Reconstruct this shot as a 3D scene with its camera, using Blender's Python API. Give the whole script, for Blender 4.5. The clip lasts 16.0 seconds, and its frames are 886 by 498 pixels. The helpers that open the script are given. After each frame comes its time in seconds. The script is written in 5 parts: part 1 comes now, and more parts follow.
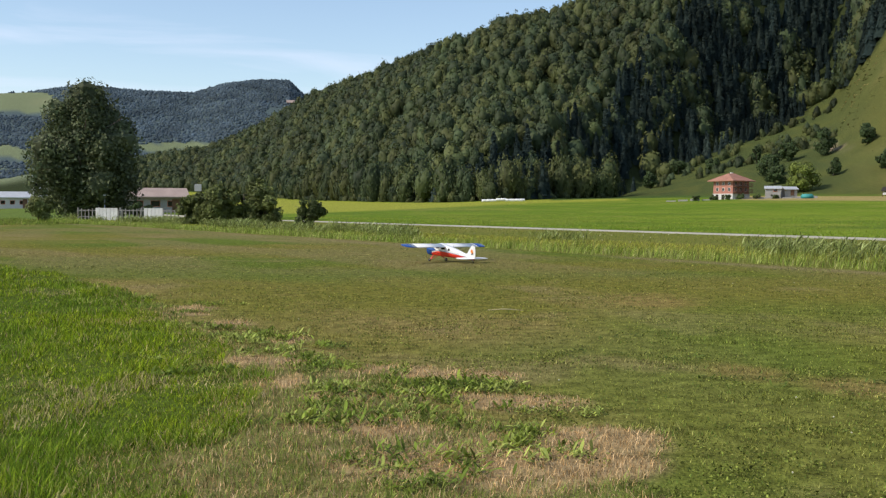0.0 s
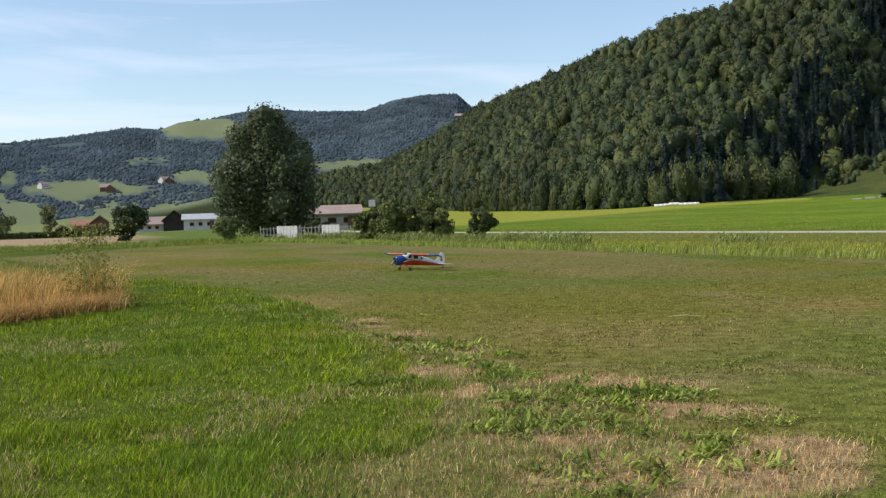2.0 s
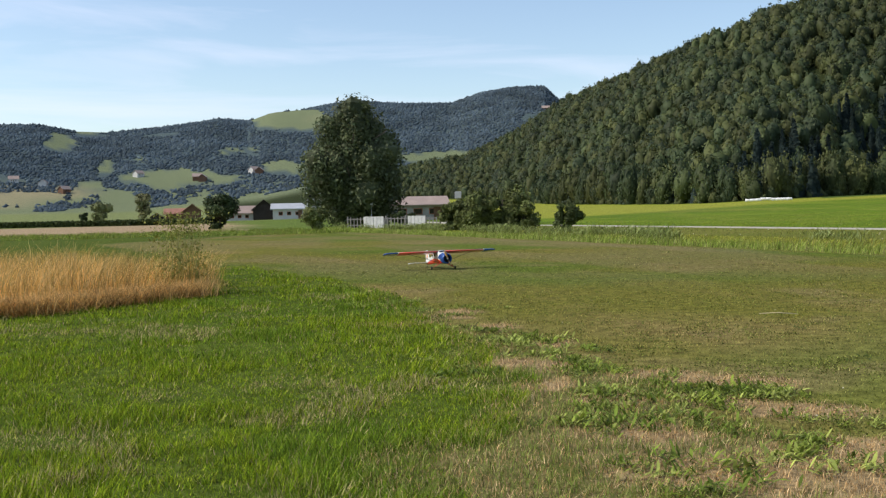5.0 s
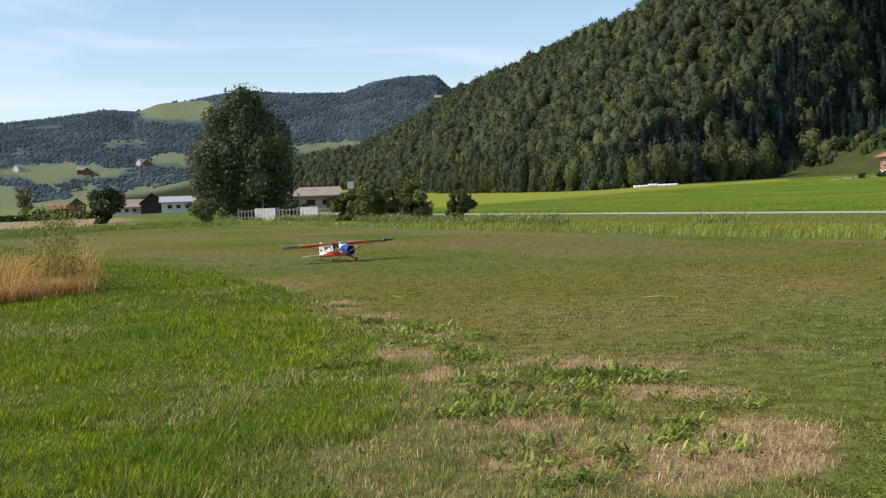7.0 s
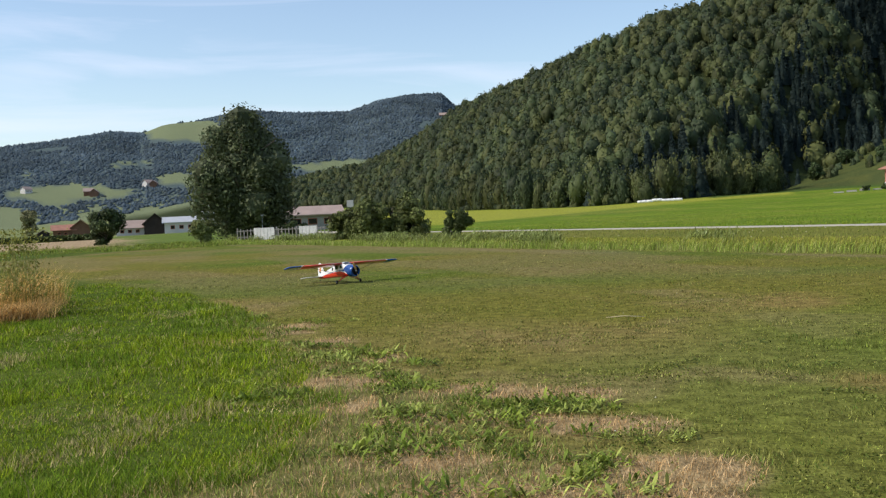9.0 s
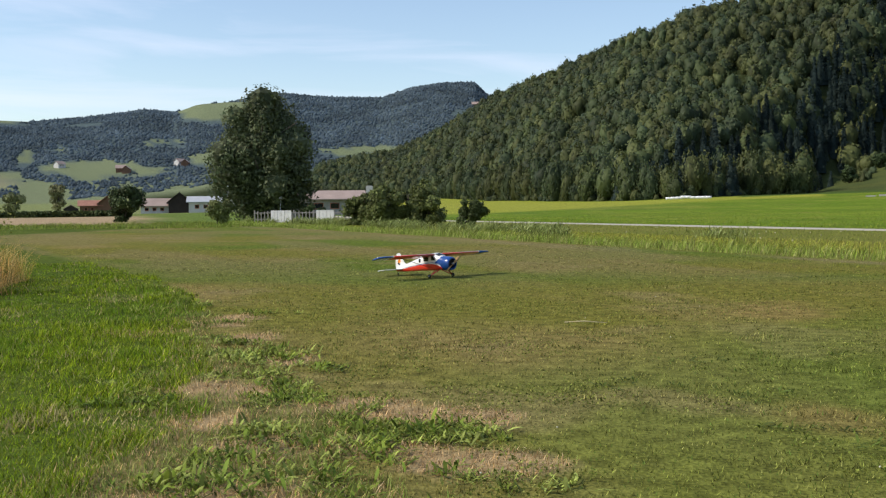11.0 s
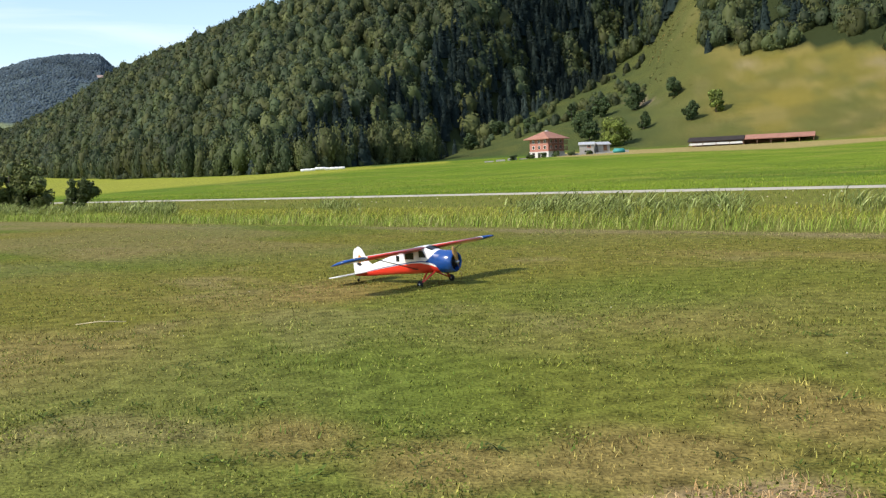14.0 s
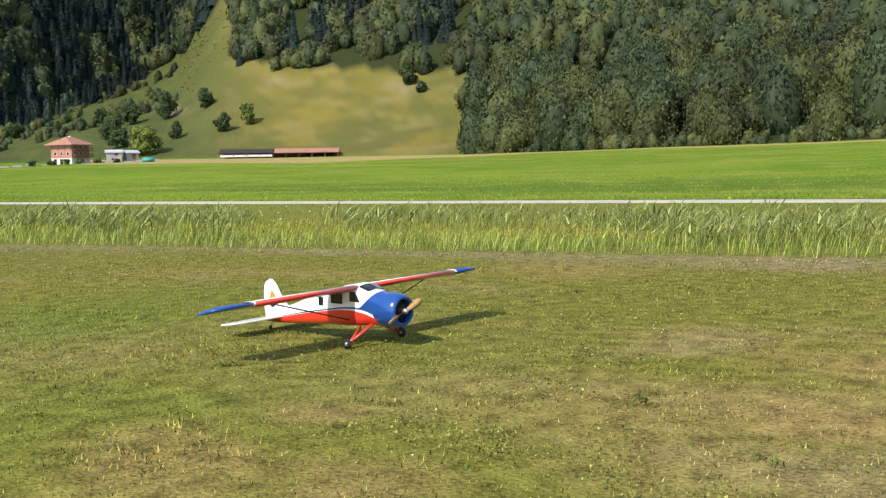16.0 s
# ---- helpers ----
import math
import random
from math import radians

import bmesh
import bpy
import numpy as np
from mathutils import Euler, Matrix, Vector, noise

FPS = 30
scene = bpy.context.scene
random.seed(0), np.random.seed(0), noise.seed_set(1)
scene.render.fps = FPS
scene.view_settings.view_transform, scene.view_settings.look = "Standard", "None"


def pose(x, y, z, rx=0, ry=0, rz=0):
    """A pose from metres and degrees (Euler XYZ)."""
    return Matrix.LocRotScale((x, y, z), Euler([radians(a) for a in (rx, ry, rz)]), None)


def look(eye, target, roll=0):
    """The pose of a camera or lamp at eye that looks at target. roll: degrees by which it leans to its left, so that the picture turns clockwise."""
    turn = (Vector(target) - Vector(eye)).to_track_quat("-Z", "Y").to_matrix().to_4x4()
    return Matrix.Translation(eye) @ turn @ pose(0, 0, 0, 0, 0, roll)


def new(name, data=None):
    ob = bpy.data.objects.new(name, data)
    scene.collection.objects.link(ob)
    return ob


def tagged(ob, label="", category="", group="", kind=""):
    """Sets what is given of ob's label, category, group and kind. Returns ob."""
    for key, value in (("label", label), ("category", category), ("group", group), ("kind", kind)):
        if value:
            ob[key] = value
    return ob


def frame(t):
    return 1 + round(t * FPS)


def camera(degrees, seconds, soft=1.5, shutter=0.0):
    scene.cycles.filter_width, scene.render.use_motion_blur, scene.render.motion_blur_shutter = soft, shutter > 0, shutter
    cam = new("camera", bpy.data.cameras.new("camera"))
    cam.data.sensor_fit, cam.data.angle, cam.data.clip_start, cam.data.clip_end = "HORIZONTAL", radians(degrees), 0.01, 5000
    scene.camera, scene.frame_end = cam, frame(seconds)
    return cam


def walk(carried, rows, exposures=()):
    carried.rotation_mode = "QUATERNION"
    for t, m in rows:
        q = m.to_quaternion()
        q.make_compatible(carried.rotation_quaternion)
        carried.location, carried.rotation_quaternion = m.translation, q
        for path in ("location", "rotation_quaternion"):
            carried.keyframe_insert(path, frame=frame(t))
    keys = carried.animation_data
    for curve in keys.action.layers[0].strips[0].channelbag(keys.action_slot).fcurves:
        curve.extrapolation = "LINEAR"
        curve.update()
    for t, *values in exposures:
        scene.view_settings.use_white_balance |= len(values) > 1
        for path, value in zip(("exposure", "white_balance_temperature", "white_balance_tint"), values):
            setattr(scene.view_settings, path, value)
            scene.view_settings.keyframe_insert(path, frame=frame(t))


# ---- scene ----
cam = camera(45.99, 16.0, soft=1.3)
# seconds, x, y, z, yaw, pitch, roll
PATH = [
    (0.0, 0.000, 0.000, 1.634, 0.000, -2.337, 0.210),
    (0.5, 0.003, -0.042, 1.636, 2.221, -1.934, -0.356),
    (1.0, -0.002, -0.005, 1.631, 3.946, -1.947, -1.057),
    (1.5, -0.034, 0.029, 1.626, 6.530, -1.744, -1.317),
    (2.0, -0.056, 0.049, 1.621, 9.377, -1.675, -1.838),
    (2.5, -0.087, 0.081, 1.620, 12.128, -1.671, -1.879),
    (3.0, -0.089, 0.057, 1.617, 14.209, -1.813, -1.752),
    (5.5, -0.081, -0.015, 1.623, 14.004, -2.030, -1.101),
    (6.0, -0.078, -0.067, 1.619, 13.606, -2.197, -1.670),
    (6.5, -0.058, 0.024, 1.606, 8.872, -2.950, -3.374),
    (7.0, 0.043, 0.255, 1.600, 8.324, -2.701, -2.010),
    (7.5, 0.221, 0.352, 1.617, 10.840, -1.915, -1.022),
    (8.0, 0.386, 0.337, 1.599, 11.325, -1.859, -2.170),
    (8.5, 0.523, 0.639, 1.588, 9.579, -1.729, -1.558),
    (9.0, 0.683, 0.914, 1.589, 8.663, -1.743, -2.653),
    (11.5, 1.771, 2.839, 1.553, 10.154, -2.532, -0.071),
    (12.0, 1.971, 3.196, 1.566, 5.788, -2.930, -1.464),
    (12.5, 2.233, 3.423, 1.556, 4.281, -3.490, -0.628),
    (13.0, 2.486, 3.636, 1.561, 1.322, -4.106, -0.652),
    (13.5, 2.704, 3.881, 1.565, -4.252, -3.687, -1.037),
    (14.0, 2.956, 4.055, 1.560, -9.098, -4.309, -2.648),
    (14.5, 3.386, 4.195, 1.556, -15.302, -4.709, -0.174),
    (15.0, 3.719, 4.293, 1.570, -24.280, -5.011, -0.993),
    (15.5, 4.013, 4.397, 1.595, -30.946, -4.085, -1.923),
    (16.0, 4.228, 4.359, 1.585, -34.236, -4.516, -0.961),
]
walk(cam, [(t, pose(x, y, z, 90 + p, 0, w) @ pose(0, 0, 0, 0, 0, r)) for t, x, y, z, w, p, r in PATH],
     exposures=[(0.0, 0.0), (11.5, 0.0), (12.5, 0.03), (13.5, 0.22), (14.5, 0.46), (16.0, 0.57)])

# ---- world and sun ----
SUN_AZ, SUN_EL = 200.0, 41.5          # degrees from +x, and above the horizon
world = bpy.data.worlds.new("sky")
scene.world = world
world.use_nodes = True
wt = world.node_tree
wt.nodes.clear()


def wnode(kind, **kw):
    n = wt.nodes.new(kind)
    for k, val in kw.items():
        n.inputs[k].default_value = val
    return n


w_out = wnode("ShaderNodeOutputWorld")
w_bg = wnode("ShaderNodeBackground", Strength=0.165)
w_sky = wnode("ShaderNodeTexSky")
w_sky.sky_type, w_sky.sun_disc = "NISHITA", False
w_sky.sun_elevation, w_sky.sun_rotation = radians(SUN_EL), radians(90 - SUN_AZ)
w_sky.air_density, w_sky.dust_density, w_sky.ozone_density = 1.0, 0.5, 1.5
# thin high cloud, streaked along the horizon
w_tc = wnode("ShaderNodeTexCoord")
w_map = wnode("ShaderNodeMapping")
w_map.inputs["Scale"].default_value = (1.6, 1.6, 13.0)
w_map.inputs["Rotation"].default_value = (radians(4), radians(-5), 0)
w_n = wnode("ShaderNodeTexNoise", Scale=1.9, Detail=7.0, Roughness=0.52, Distortion=0.7)
w_ramp = wnode("ShaderNodeValToRGB")
w_ramp.color_ramp.elements[0].position, w_ramp.color_ramp.elements[1].position = 0.44, 0.78
w_mul = wnode("ShaderNodeMath")
w_mul.operation = "MULTIPLY"
w_mul.inputs[1].default_value = 0.60
w_mix = wnode("ShaderNodeMix")
w_mix.data_type = "RGBA"
w_mix.inputs["B"].default_value = (6.0, 6.2, 7.5, 1)
w_ramp.color_ramp.elements[0].color = (0.08, 0.08, 0.08, 1)
wl = wt.links.new
wl(w_tc.outputs["Generated"], w_map.inputs["Vector"])
wl(w_map.outputs["Vector"], w_n.inputs["Vector"])
wl(w_n.outputs["Fac"], w_ramp.inputs["Fac"])
wl(w_ramp.outputs["Color"], w_mul.inputs[0])
wl(w_mul.outputs[0], w_mix.inputs["Factor"])
wl(w_sky.outputs["Color"], w_mix.inputs["A"])
wl(w_mix.outputs["Result"], w_bg.inputs["Color"])
wl(w_bg.outputs["Background"], w_out.inputs["Surface"])

sun = new("sun", bpy.data.lights.new("sun", "SUN"))
sun.data.energy, sun.data.angle, sun.data.color = 3.65, radians(0.55), (1.0, 0.89, 0.755)
SUN_DIR = Vector((math.cos(radians(SUN_AZ)) * math.cos(radians(SUN_EL)), math.sin(radians(SUN_AZ)) * math.cos(radians(SUN_EL)), math.sin(radians(SUN_EL))))
sun.matrix_world = look(SUN_DIR * 50, (0, 0, 0))
scene.view_settings.exposure = 0.0


# ---- helpers of this scene ----
RNG = np.random.default_rng(7)


def vnoise(x, y, scale, seed=0):
    """Smooth value noise, 0 to 1, on arrays."""
    x, y = np.asarray(x) / scale + 37.1 * seed, np.asarray(y) / scale - 11.7 * seed
    xi, yi = np.floor(x), np.floor(y)
    fx, fy = x - xi, y - yi
    fx, fy = fx * fx * (3 - 2 * fx), fy * fy * (3 - 2 * fy)

    def h(a, b):
        s = np.sin(a * 127.1 + b * 311.7 + seed * 17.3) * 43758.5453
        return s - np.floor(s)

    a, b, c, d = h(xi, yi), h(xi + 1, yi), h(xi, yi + 1), h(xi + 1, yi + 1)
    return (a * (1 - fx) + b * fx) * (1 - fy) + (c * (1 - fx) + d * fx) * fy


def fbm(x, y, scale, seed=0, octaves=3):
    total, amp, s = 0.0, 0.0, scale
    for o in range(octaves):
        total = total + vnoise(x, y, s, seed + o) * 0.5**o
        amp += 0.5**o
        s = s / 2.1
    return total / amp


def sstep(a, b, x):
    t = np.clip((x - a) / (b - a), 0, 1)
    return t * t * (3 - 2 * t)


def mesh_from(name, verts, faces, material=None, smooth=False):
    """A mesh from arrays of vertices and of faces (all triangles or all quads)."""
    me = bpy.data.meshes.new(name)
    verts, faces = np.asarray(verts, np.float32), np.asarray(faces, np.int32)
    me.vertices.add(len(verts))
    me.vertices.foreach_set("co", verts.ravel())
    k = faces.shape[1]
    me.loops.add(faces.size)
    me.loops.foreach_set("vertex_index", faces.ravel())
    me.polygons.add(len(faces))
    me.polygons.foreach_set("loop_start", np.arange(0, faces.size, k, dtype=np.int32))
    me.polygons.foreach_set("loop_total", np.full(len(faces), k, np.int32))
    me.update(calc_edges=True)
    me.polygons.foreach_set("use_smooth", np.full(len(faces), smooth))
    if material:
        me.materials.append(material)
    return me


def colour_verts(me, rgb, name="tone"):
    a = me.color_attributes.new(name, "FLOAT_COLOR", "POINT")
    a.data.foreach_set("color", np.c_[rgb, np.ones(len(rgb))].astype(np.float32).ravel())


def part(name, bm, material, parent, label="", smooth=True):
    """Links a bmesh as one mesh object under a thing or a part."""
    me = bpy.data.meshes.new(name)
    bm.to_mesh(me)
    bm.free()
    me.materials.append(material)
    for p in me.polygons:
        p.use_smooth = smooth
    ob = new(name, me)
    ob.parent = parent
    if label:
        tagged(ob, label)
    return ob


def box_bm(x0, x1, y0, y1, z0, z1, bevel=0.0, bm=None):
    bm2 = bmesh.new()
    bmesh.ops.create_cube(bm2, size=1)
    for v in bm2.verts:
        v.co = ((x0 + x1) / 2 + v.co.x * (x1 - x0), (y0 + y1) / 2 + v.co.y * (y1 - y0), (z0 + z1) / 2 + v.co.z * (z1 - z0))
    if bevel:
        bmesh.ops.bevel(bm2, geom=bm2.edges[:], offset=bevel, segments=2, affect="EDGES", clamp_overlap=True)
    if bm is None:
        return bm2
    me = bpy.data.meshes.new("tmp")
    bm2.to_mesh(me)
    bm2.free()
    bm.from_mesh(me)
    bpy.data.meshes.remove(me)
    return bm


def tube_bm(points, radii, sides=10, bm=None, cap=True, squash=1.0):
    """A tube of rings along points."""
    bm = bm or bmesh.new()
    rings = []
    pts = [Vector(p) for p in points]
    for i, p in enumerate(pts):
        d = (pts[min(i + 1, len(pts) - 1)] - pts[max(i - 1, 0)]).normalized()
        a = d.cross(Vector((0, 0, 1)) if abs(d.z) < 0.9 else Vector((1, 0, 0))).normalized()
        b = d.cross(a)
        r = radii[i] if hasattr(radii, "__len__") else radii
        rings.append([bm.verts.new(p + (a * math.cos(t) + b * math.sin(t) * squash) * r) for t in [2 * math.pi * k / sides for k in range(sides)]])
    for r0, r1 in zip(rings, rings[1:]):
        for k in range(sides):
            bm.faces.new((r0[k], r0[(k + 1) % sides], r1[(k + 1) % sides], r1[k]))
    if cap:
        bm.faces.new(rings[0][::-1])
        bm.faces.new(rings[-1])
    bmesh.ops.recalc_face_normals(bm, faces=bm.faces[:])
    return bm


# ---- materials ----
def material(name, colour, rough=0.8, metal=0.0, vary=0.15, scale=6.0, fine=40.0, bump=0.0, island=0.0, attr="", spec=0.3, translucent=0.0, coat=0.0, random_ob=0.0):
    """A painted, leafy or earthen surface: colour varied at two scales, optionally by island, object or vertex tone."""
    m = bpy.data.materials.new(name)
    m.use_nodes = True
    nt = m.node_tree
    b = nt.nodes["Principled BSDF"]
    b.inputs["Roughness"].default_value, b.inputs["Metallic"].default_value = rough, metal
    b.inputs["Specular IOR Level"].default_value = spec
    b.inputs["Coat Weight"].default_value = coat
    link = nt.links.new
    if attr:
        base = nt.nodes.new("ShaderNodeVertexColor")
        base.layer_name = attr
        col = base.outputs["Color"]
    else:
        base = nt.nodes.new("ShaderNodeRGB")
        base.outputs[0].default_value = (*colour, 1)
        col = base.outputs[0]
    tc = nt.nodes.new("ShaderNodeTexCoord")
    n1, n2 = nt.nodes.new("ShaderNodeTexNoise"), nt.nodes.new("ShaderNodeTexNoise")
    n1.inputs["Scale"].default_value, n2.inputs["Scale"].default_value = scale, fine
    n1.inputs["Detail"].default_value, n2.inputs["Detail"].default_value = 4, 3
    add = nt.nodes.new("ShaderNodeMath")
    add.operation = "ADD"
    for n, k in ((n1, 0), (n2, 1)):
        link(tc.outputs["Object"], n.inputs["Vector"])
        link(n.outputs["Fac"], add.inputs[k])
    value = add.outputs[0]
    for amount, kind, out in ((island, "ShaderNodeNewGeometry", "Random Per Island"), (random_ob, "ShaderNodeObjectInfo", "Random")):
        if amount:
            g = nt.nodes.new(kind)
            ma = nt.nodes.new("ShaderNodeMath")
            ma.operation = "MULTIPLY_ADD"
            link(g.outputs[out], ma.inputs[0])
            ma.inputs[1].default_value = amount / max(vary, 0.01)
            link(value, ma.inputs[2])
            off = nt.nodes.new("ShaderNodeMath")
            off.operation = "SUBTRACT"
            off.inputs[1].default_value = amount / max(vary, 0.01) / 2
            link(ma.outputs[0], off.inputs[0])
            value = off.outputs[0]
    rng = nt.nodes.new("ShaderNodeMapRange")
    rng.clamp = False
    rng.inputs["From Min"].default_value, rng.inputs["From Max"].default_value = 0.5, 1.5
    rng.inputs["To Min"].default_value, rng.inputs["To Max"].default_value = 1 - vary * 2, 1 + vary * 2
    link(value, rng.inputs["Value"])
    mx = nt.nodes.new("ShaderNodeVectorMath")
    mx.operation = "SCALE"
    link(col, mx.inputs[0])
    link(rng.outputs["Result"], mx.inputs["Scale"])
    link(mx.outputs["Vector"], b.inputs["Base Color"])
    if bump:
        bp = nt.nodes.new("ShaderNodeBump")
        bp.inputs["Strength"].default_value, bp.inputs["Distance"].default_value = 0.6, bump
        link(n2.outputs["Fac"], bp.inputs["Height"])
        link(bp.outputs["Normal"], b.inputs["Normal"])
    if translucent:
        tr = nt.nodes.new("ShaderNodeBsdfTranslucent")
        link(mx.outputs["Vector"], tr.inputs["Color"])
        ms = nt.nodes.new("ShaderNodeMixShader")
        ms.inputs[0].default_value = translucent
        link(b.outputs[0], ms.inputs[1])
        link(tr.outputs[0], ms.inputs[2])
        link(ms.outputs[0], nt.nodes["Material Output"].inputs["Surface"])
    return m


GROUND = material("turf_and_fields", (0.1, 0.12, 0.04), 0.95, vary=0.5, scale=4.5, fine=30.0, bump=0.04, attr="tone", spec=0.03)
BLADES = material("grass_blades", (0.1, 0.17, 0.03), 0.75, vary=0.12, scale=1.2, fine=9, island=0.36, attr="tone", spec=0.06, translucent=0.30)
LEAVES = material("broad_leaves", (0.07, 0.10, 0.025), 0.65, vary=0.14, scale=0.05, fine=0.6, island=0.16, attr="tone", spec=0.2, translucent=0.14)
NEEDLES = material("haze_and_shade_foliage", (0.04, 0.07, 0.05), 0.8, vary=0.15, scale=0.02, fine=0.3, island=0.10, attr="tone", spec=0.05, translucent=0.45)
BARK = material("bark", (0.12, 0.10, 0.08), 0.9, vary=0.25, scale=3, fine=30, bump=0.02)
GRAVEL = material("gravel", (0.42, 0.39, 0.31), 0.95, vary=0.12, scale=0.6, fine=25, bump=0.01)

# ---- terrain: flat airfield, rising fields, wooded hill, far range ----
# azimuth (degrees to the left of +y), foot distance, foot elevation, crest distance, crest elevation of the hill
HILL = np.array([
    (-95, 160, 1.1, 420, 13.0), (-57, 190, 1.0, 450, 13.5), (-45, 220, 0.83, 480, 13.5), (-36, 250, 0.64, 520, 14.0),
    (-26, 275, 0.62, 560, 14.2), (-22, 285, 0.63, 580, 14.2), (-16, 305, 0.62, 590, 13.4), (-12.5, 346, 0.58, 590, 12.5),
    (-9, 350, 0.50, 585, 11.4), (-6, 330, 0.42, 575, 10.5), (-3, 308, 0.33, 575, 9.7), (0, 314, 0.24, 600, 8.85), (4.2, 360, 0.25, 680, 7.2), (7.4, 440, 0.30, 760, 5.85),
    (10, 540, 0.45, 850, 4.3), (13, 680, 0.7, 1000, 3.0), (16.5, 820, 0.8, 1080, 2.5), (20, 880, 0.6, 1100, 2.2), (24, 950, 0.45, 1120, 1.2), (30, 1000, 0.3, 1150, 0.6), (40, 1000, 0.3, 1150, 0.45)])
SKYLINE = np.array([(-5, 5.0), (7.4, 5.8), (8.4, 6.75), (10, 6.75), (11.8, 6.5), (13.4, 5.95), (16.4, 6.0), (18.9, 6.2), (21.4, 5.75), (23.2, 5.6), (24.4, 5.15), (25.9, 5.25),
                    (29, 4.8), (31.4, 4.55), (33.4, 4.6), (35, 4.9), (37, 4.85), (45, 5.2), (60, 5.5)])


# lower border of the wood along the side valley: azimuth and elevation
FLANK_AZ, FLANK_EL = [-23.0, -22.1, -20.7, -16.7, -12.4, -9.5], [9.2, 7.5, 5.7, 3.6, 1.9, 0.6]


def polar(x, y):
    return np.degrees(np.arctan2(-x, y)), np.hypot(x, y)


def hill_face(x, y):
    """The hill's plain front: foot distance and height, crest distance, share of the climb and height."""
    az, r = polar(x, y)
    rf, ef, rc, ec = [np.interp(az, HILL[:, 0], HILL[:, k]) for k in (1, 2, 3, 4)]
    zf, zc = 1.6 + rf * np.tan(np.radians(ef)), 1.6 + rc * np.tan(np.radians(ec)) - 6 * sstep(0.8, 2.4, ec)
    t = np.clip((r - rf) / (rc - rf), 0, 1)
    return rf, zf, rc, t, zf + (zc - zf) * (0.45 * t + 0.55 * sstep(0, 1, t))


def height(x, y):
    az, r = polar(x, y)
    rf, zf, rc, t, front = hill_face(x, y)
    r0 = np.interp(az, [-60, -20, 0, 20], [58, 75, 110, 130])
    z = zf * np.clip((r - r0) / (rf - r0), 0, 1) ** 1.25
    # a spur climbs the hill; beyond it the ground falls steeply, away from the sun, into a side valley
    v = 0.81 * (x + 34) - 0.59 * (y - 310) + 18 * (fbm(x, y, 70, 113) - 0.5)
    spur = hill_face(x - 0.81 * np.maximum(v, 0), y + 0.59 * np.maximum(v, 0))[4] + 6
    rw = np.maximum(np.interp(az, [-22, -16, -6, 3], [540, 452, 378, 330]), rf + 10)
    zw = 1.6 + rw * np.tan(np.radians(np.interp(az, FLANK_AZ, FLANK_EL)))
    floor_z = zf + np.maximum(zw - zf, 0) * np.clip((r - rf) / (rw - rf), 0, 1.5)
    wall = spur - 1.3 * np.maximum(v, 0)
    k = np.clip(0.5 + (wall - floor_z) / 10, 0, 1)
    valley = floor_z + (wall - floor_z) * k + 2.5 * k * (1 - k)
    m = sstep(-25, -20, az) * sstep(0, 8, v) * sstep(0, 12, r - rf) * (1 - sstep(500, 610, r + 3 * (az + 16)))
    hill = front + (np.minimum(valley, spur) - front) * m - zf + 5 * (fbm(x, y, 90, 3) - 0.5) * sstep(0.1, 0.4, t)
    hill = hill * (1 - 0.6 * sstep(0, 500, r - rc))
    z = z + np.where(r > rf, hill, 0) + 0.5 * (fbm(x, y, 60, 5) - 0.5) * sstep(120, 220, r)
    el = np.interp(az, SKYLINE[:, 0], SKYLINE[:, 1])
    far_top = 1.6 + 1900 * np.tan(np.radians(el)) - 7
    s = np.clip((r - 1080) / 820, 0, 1)
    far_z = 6 + far_top * (0.6 * s + 0.4 * sstep(0, 1, s)) + 16 * (fbm(x, y, 240, 9) - 0.5) * sstep(0.0, 0.25, s) * (1 - sstep(0.85, 1, s))
    far_z = far_z * (1 - 0.5 * sstep(1900, 3000, r))
    shown = sstep(-20, 2, az) * (1 - sstep(60, 80, az))
    return np.where((r > 1080), np.maximum(z, far_z * shown), z)


# strip of reeds and the farm track run parallel
EDGE0, EDGE_U, EDGE_N = np.array((19.4, 14.1)), np.array((-0.552, 0.834)), np.array((0.834, 0.552))


def edge_coords(x, y):
    """Metres along the reeds and beyond their front."""
    dx, dy = x - EDGE0[0], y - EDGE0[1]
    return dx * EDGE_U[0] + dy * EDGE_U[1], dx * EDGE_N[0] + dy * EDGE_N[1]


def lushness(x, y):
    """1 in the uncut meadow beside the strip, 0 on the mown strip."""
    # the border runs from near the camera's feet to the far end of the strip
    border = np.interp(y, [0, 5, 7.5, 9.5, 11, 14, 17, 22, 30, 60], [2.6, 1.4, 0.5, -0.2, -1.3, -3.4, -4.6, -7.5, -13.5, -36])
    d = border - x + 0.9 * (fbm(x, y, 1.6, 21) - 0.5)
    return sstep(-0.25, 0.6, d)


def lush_mask(x, y):
    border = np.interp(y, [0, 6.6, 8, 9.5, 12, 16, 19, 25, 30, 60], [-0.4, -1.5, -1.5, -1.5, -2.6, -4.6, -5.6, -9.4, -13.5, -38])
    return border - x + 1.1 * (fbm(x, y, 1.4, 71) - 0.5)


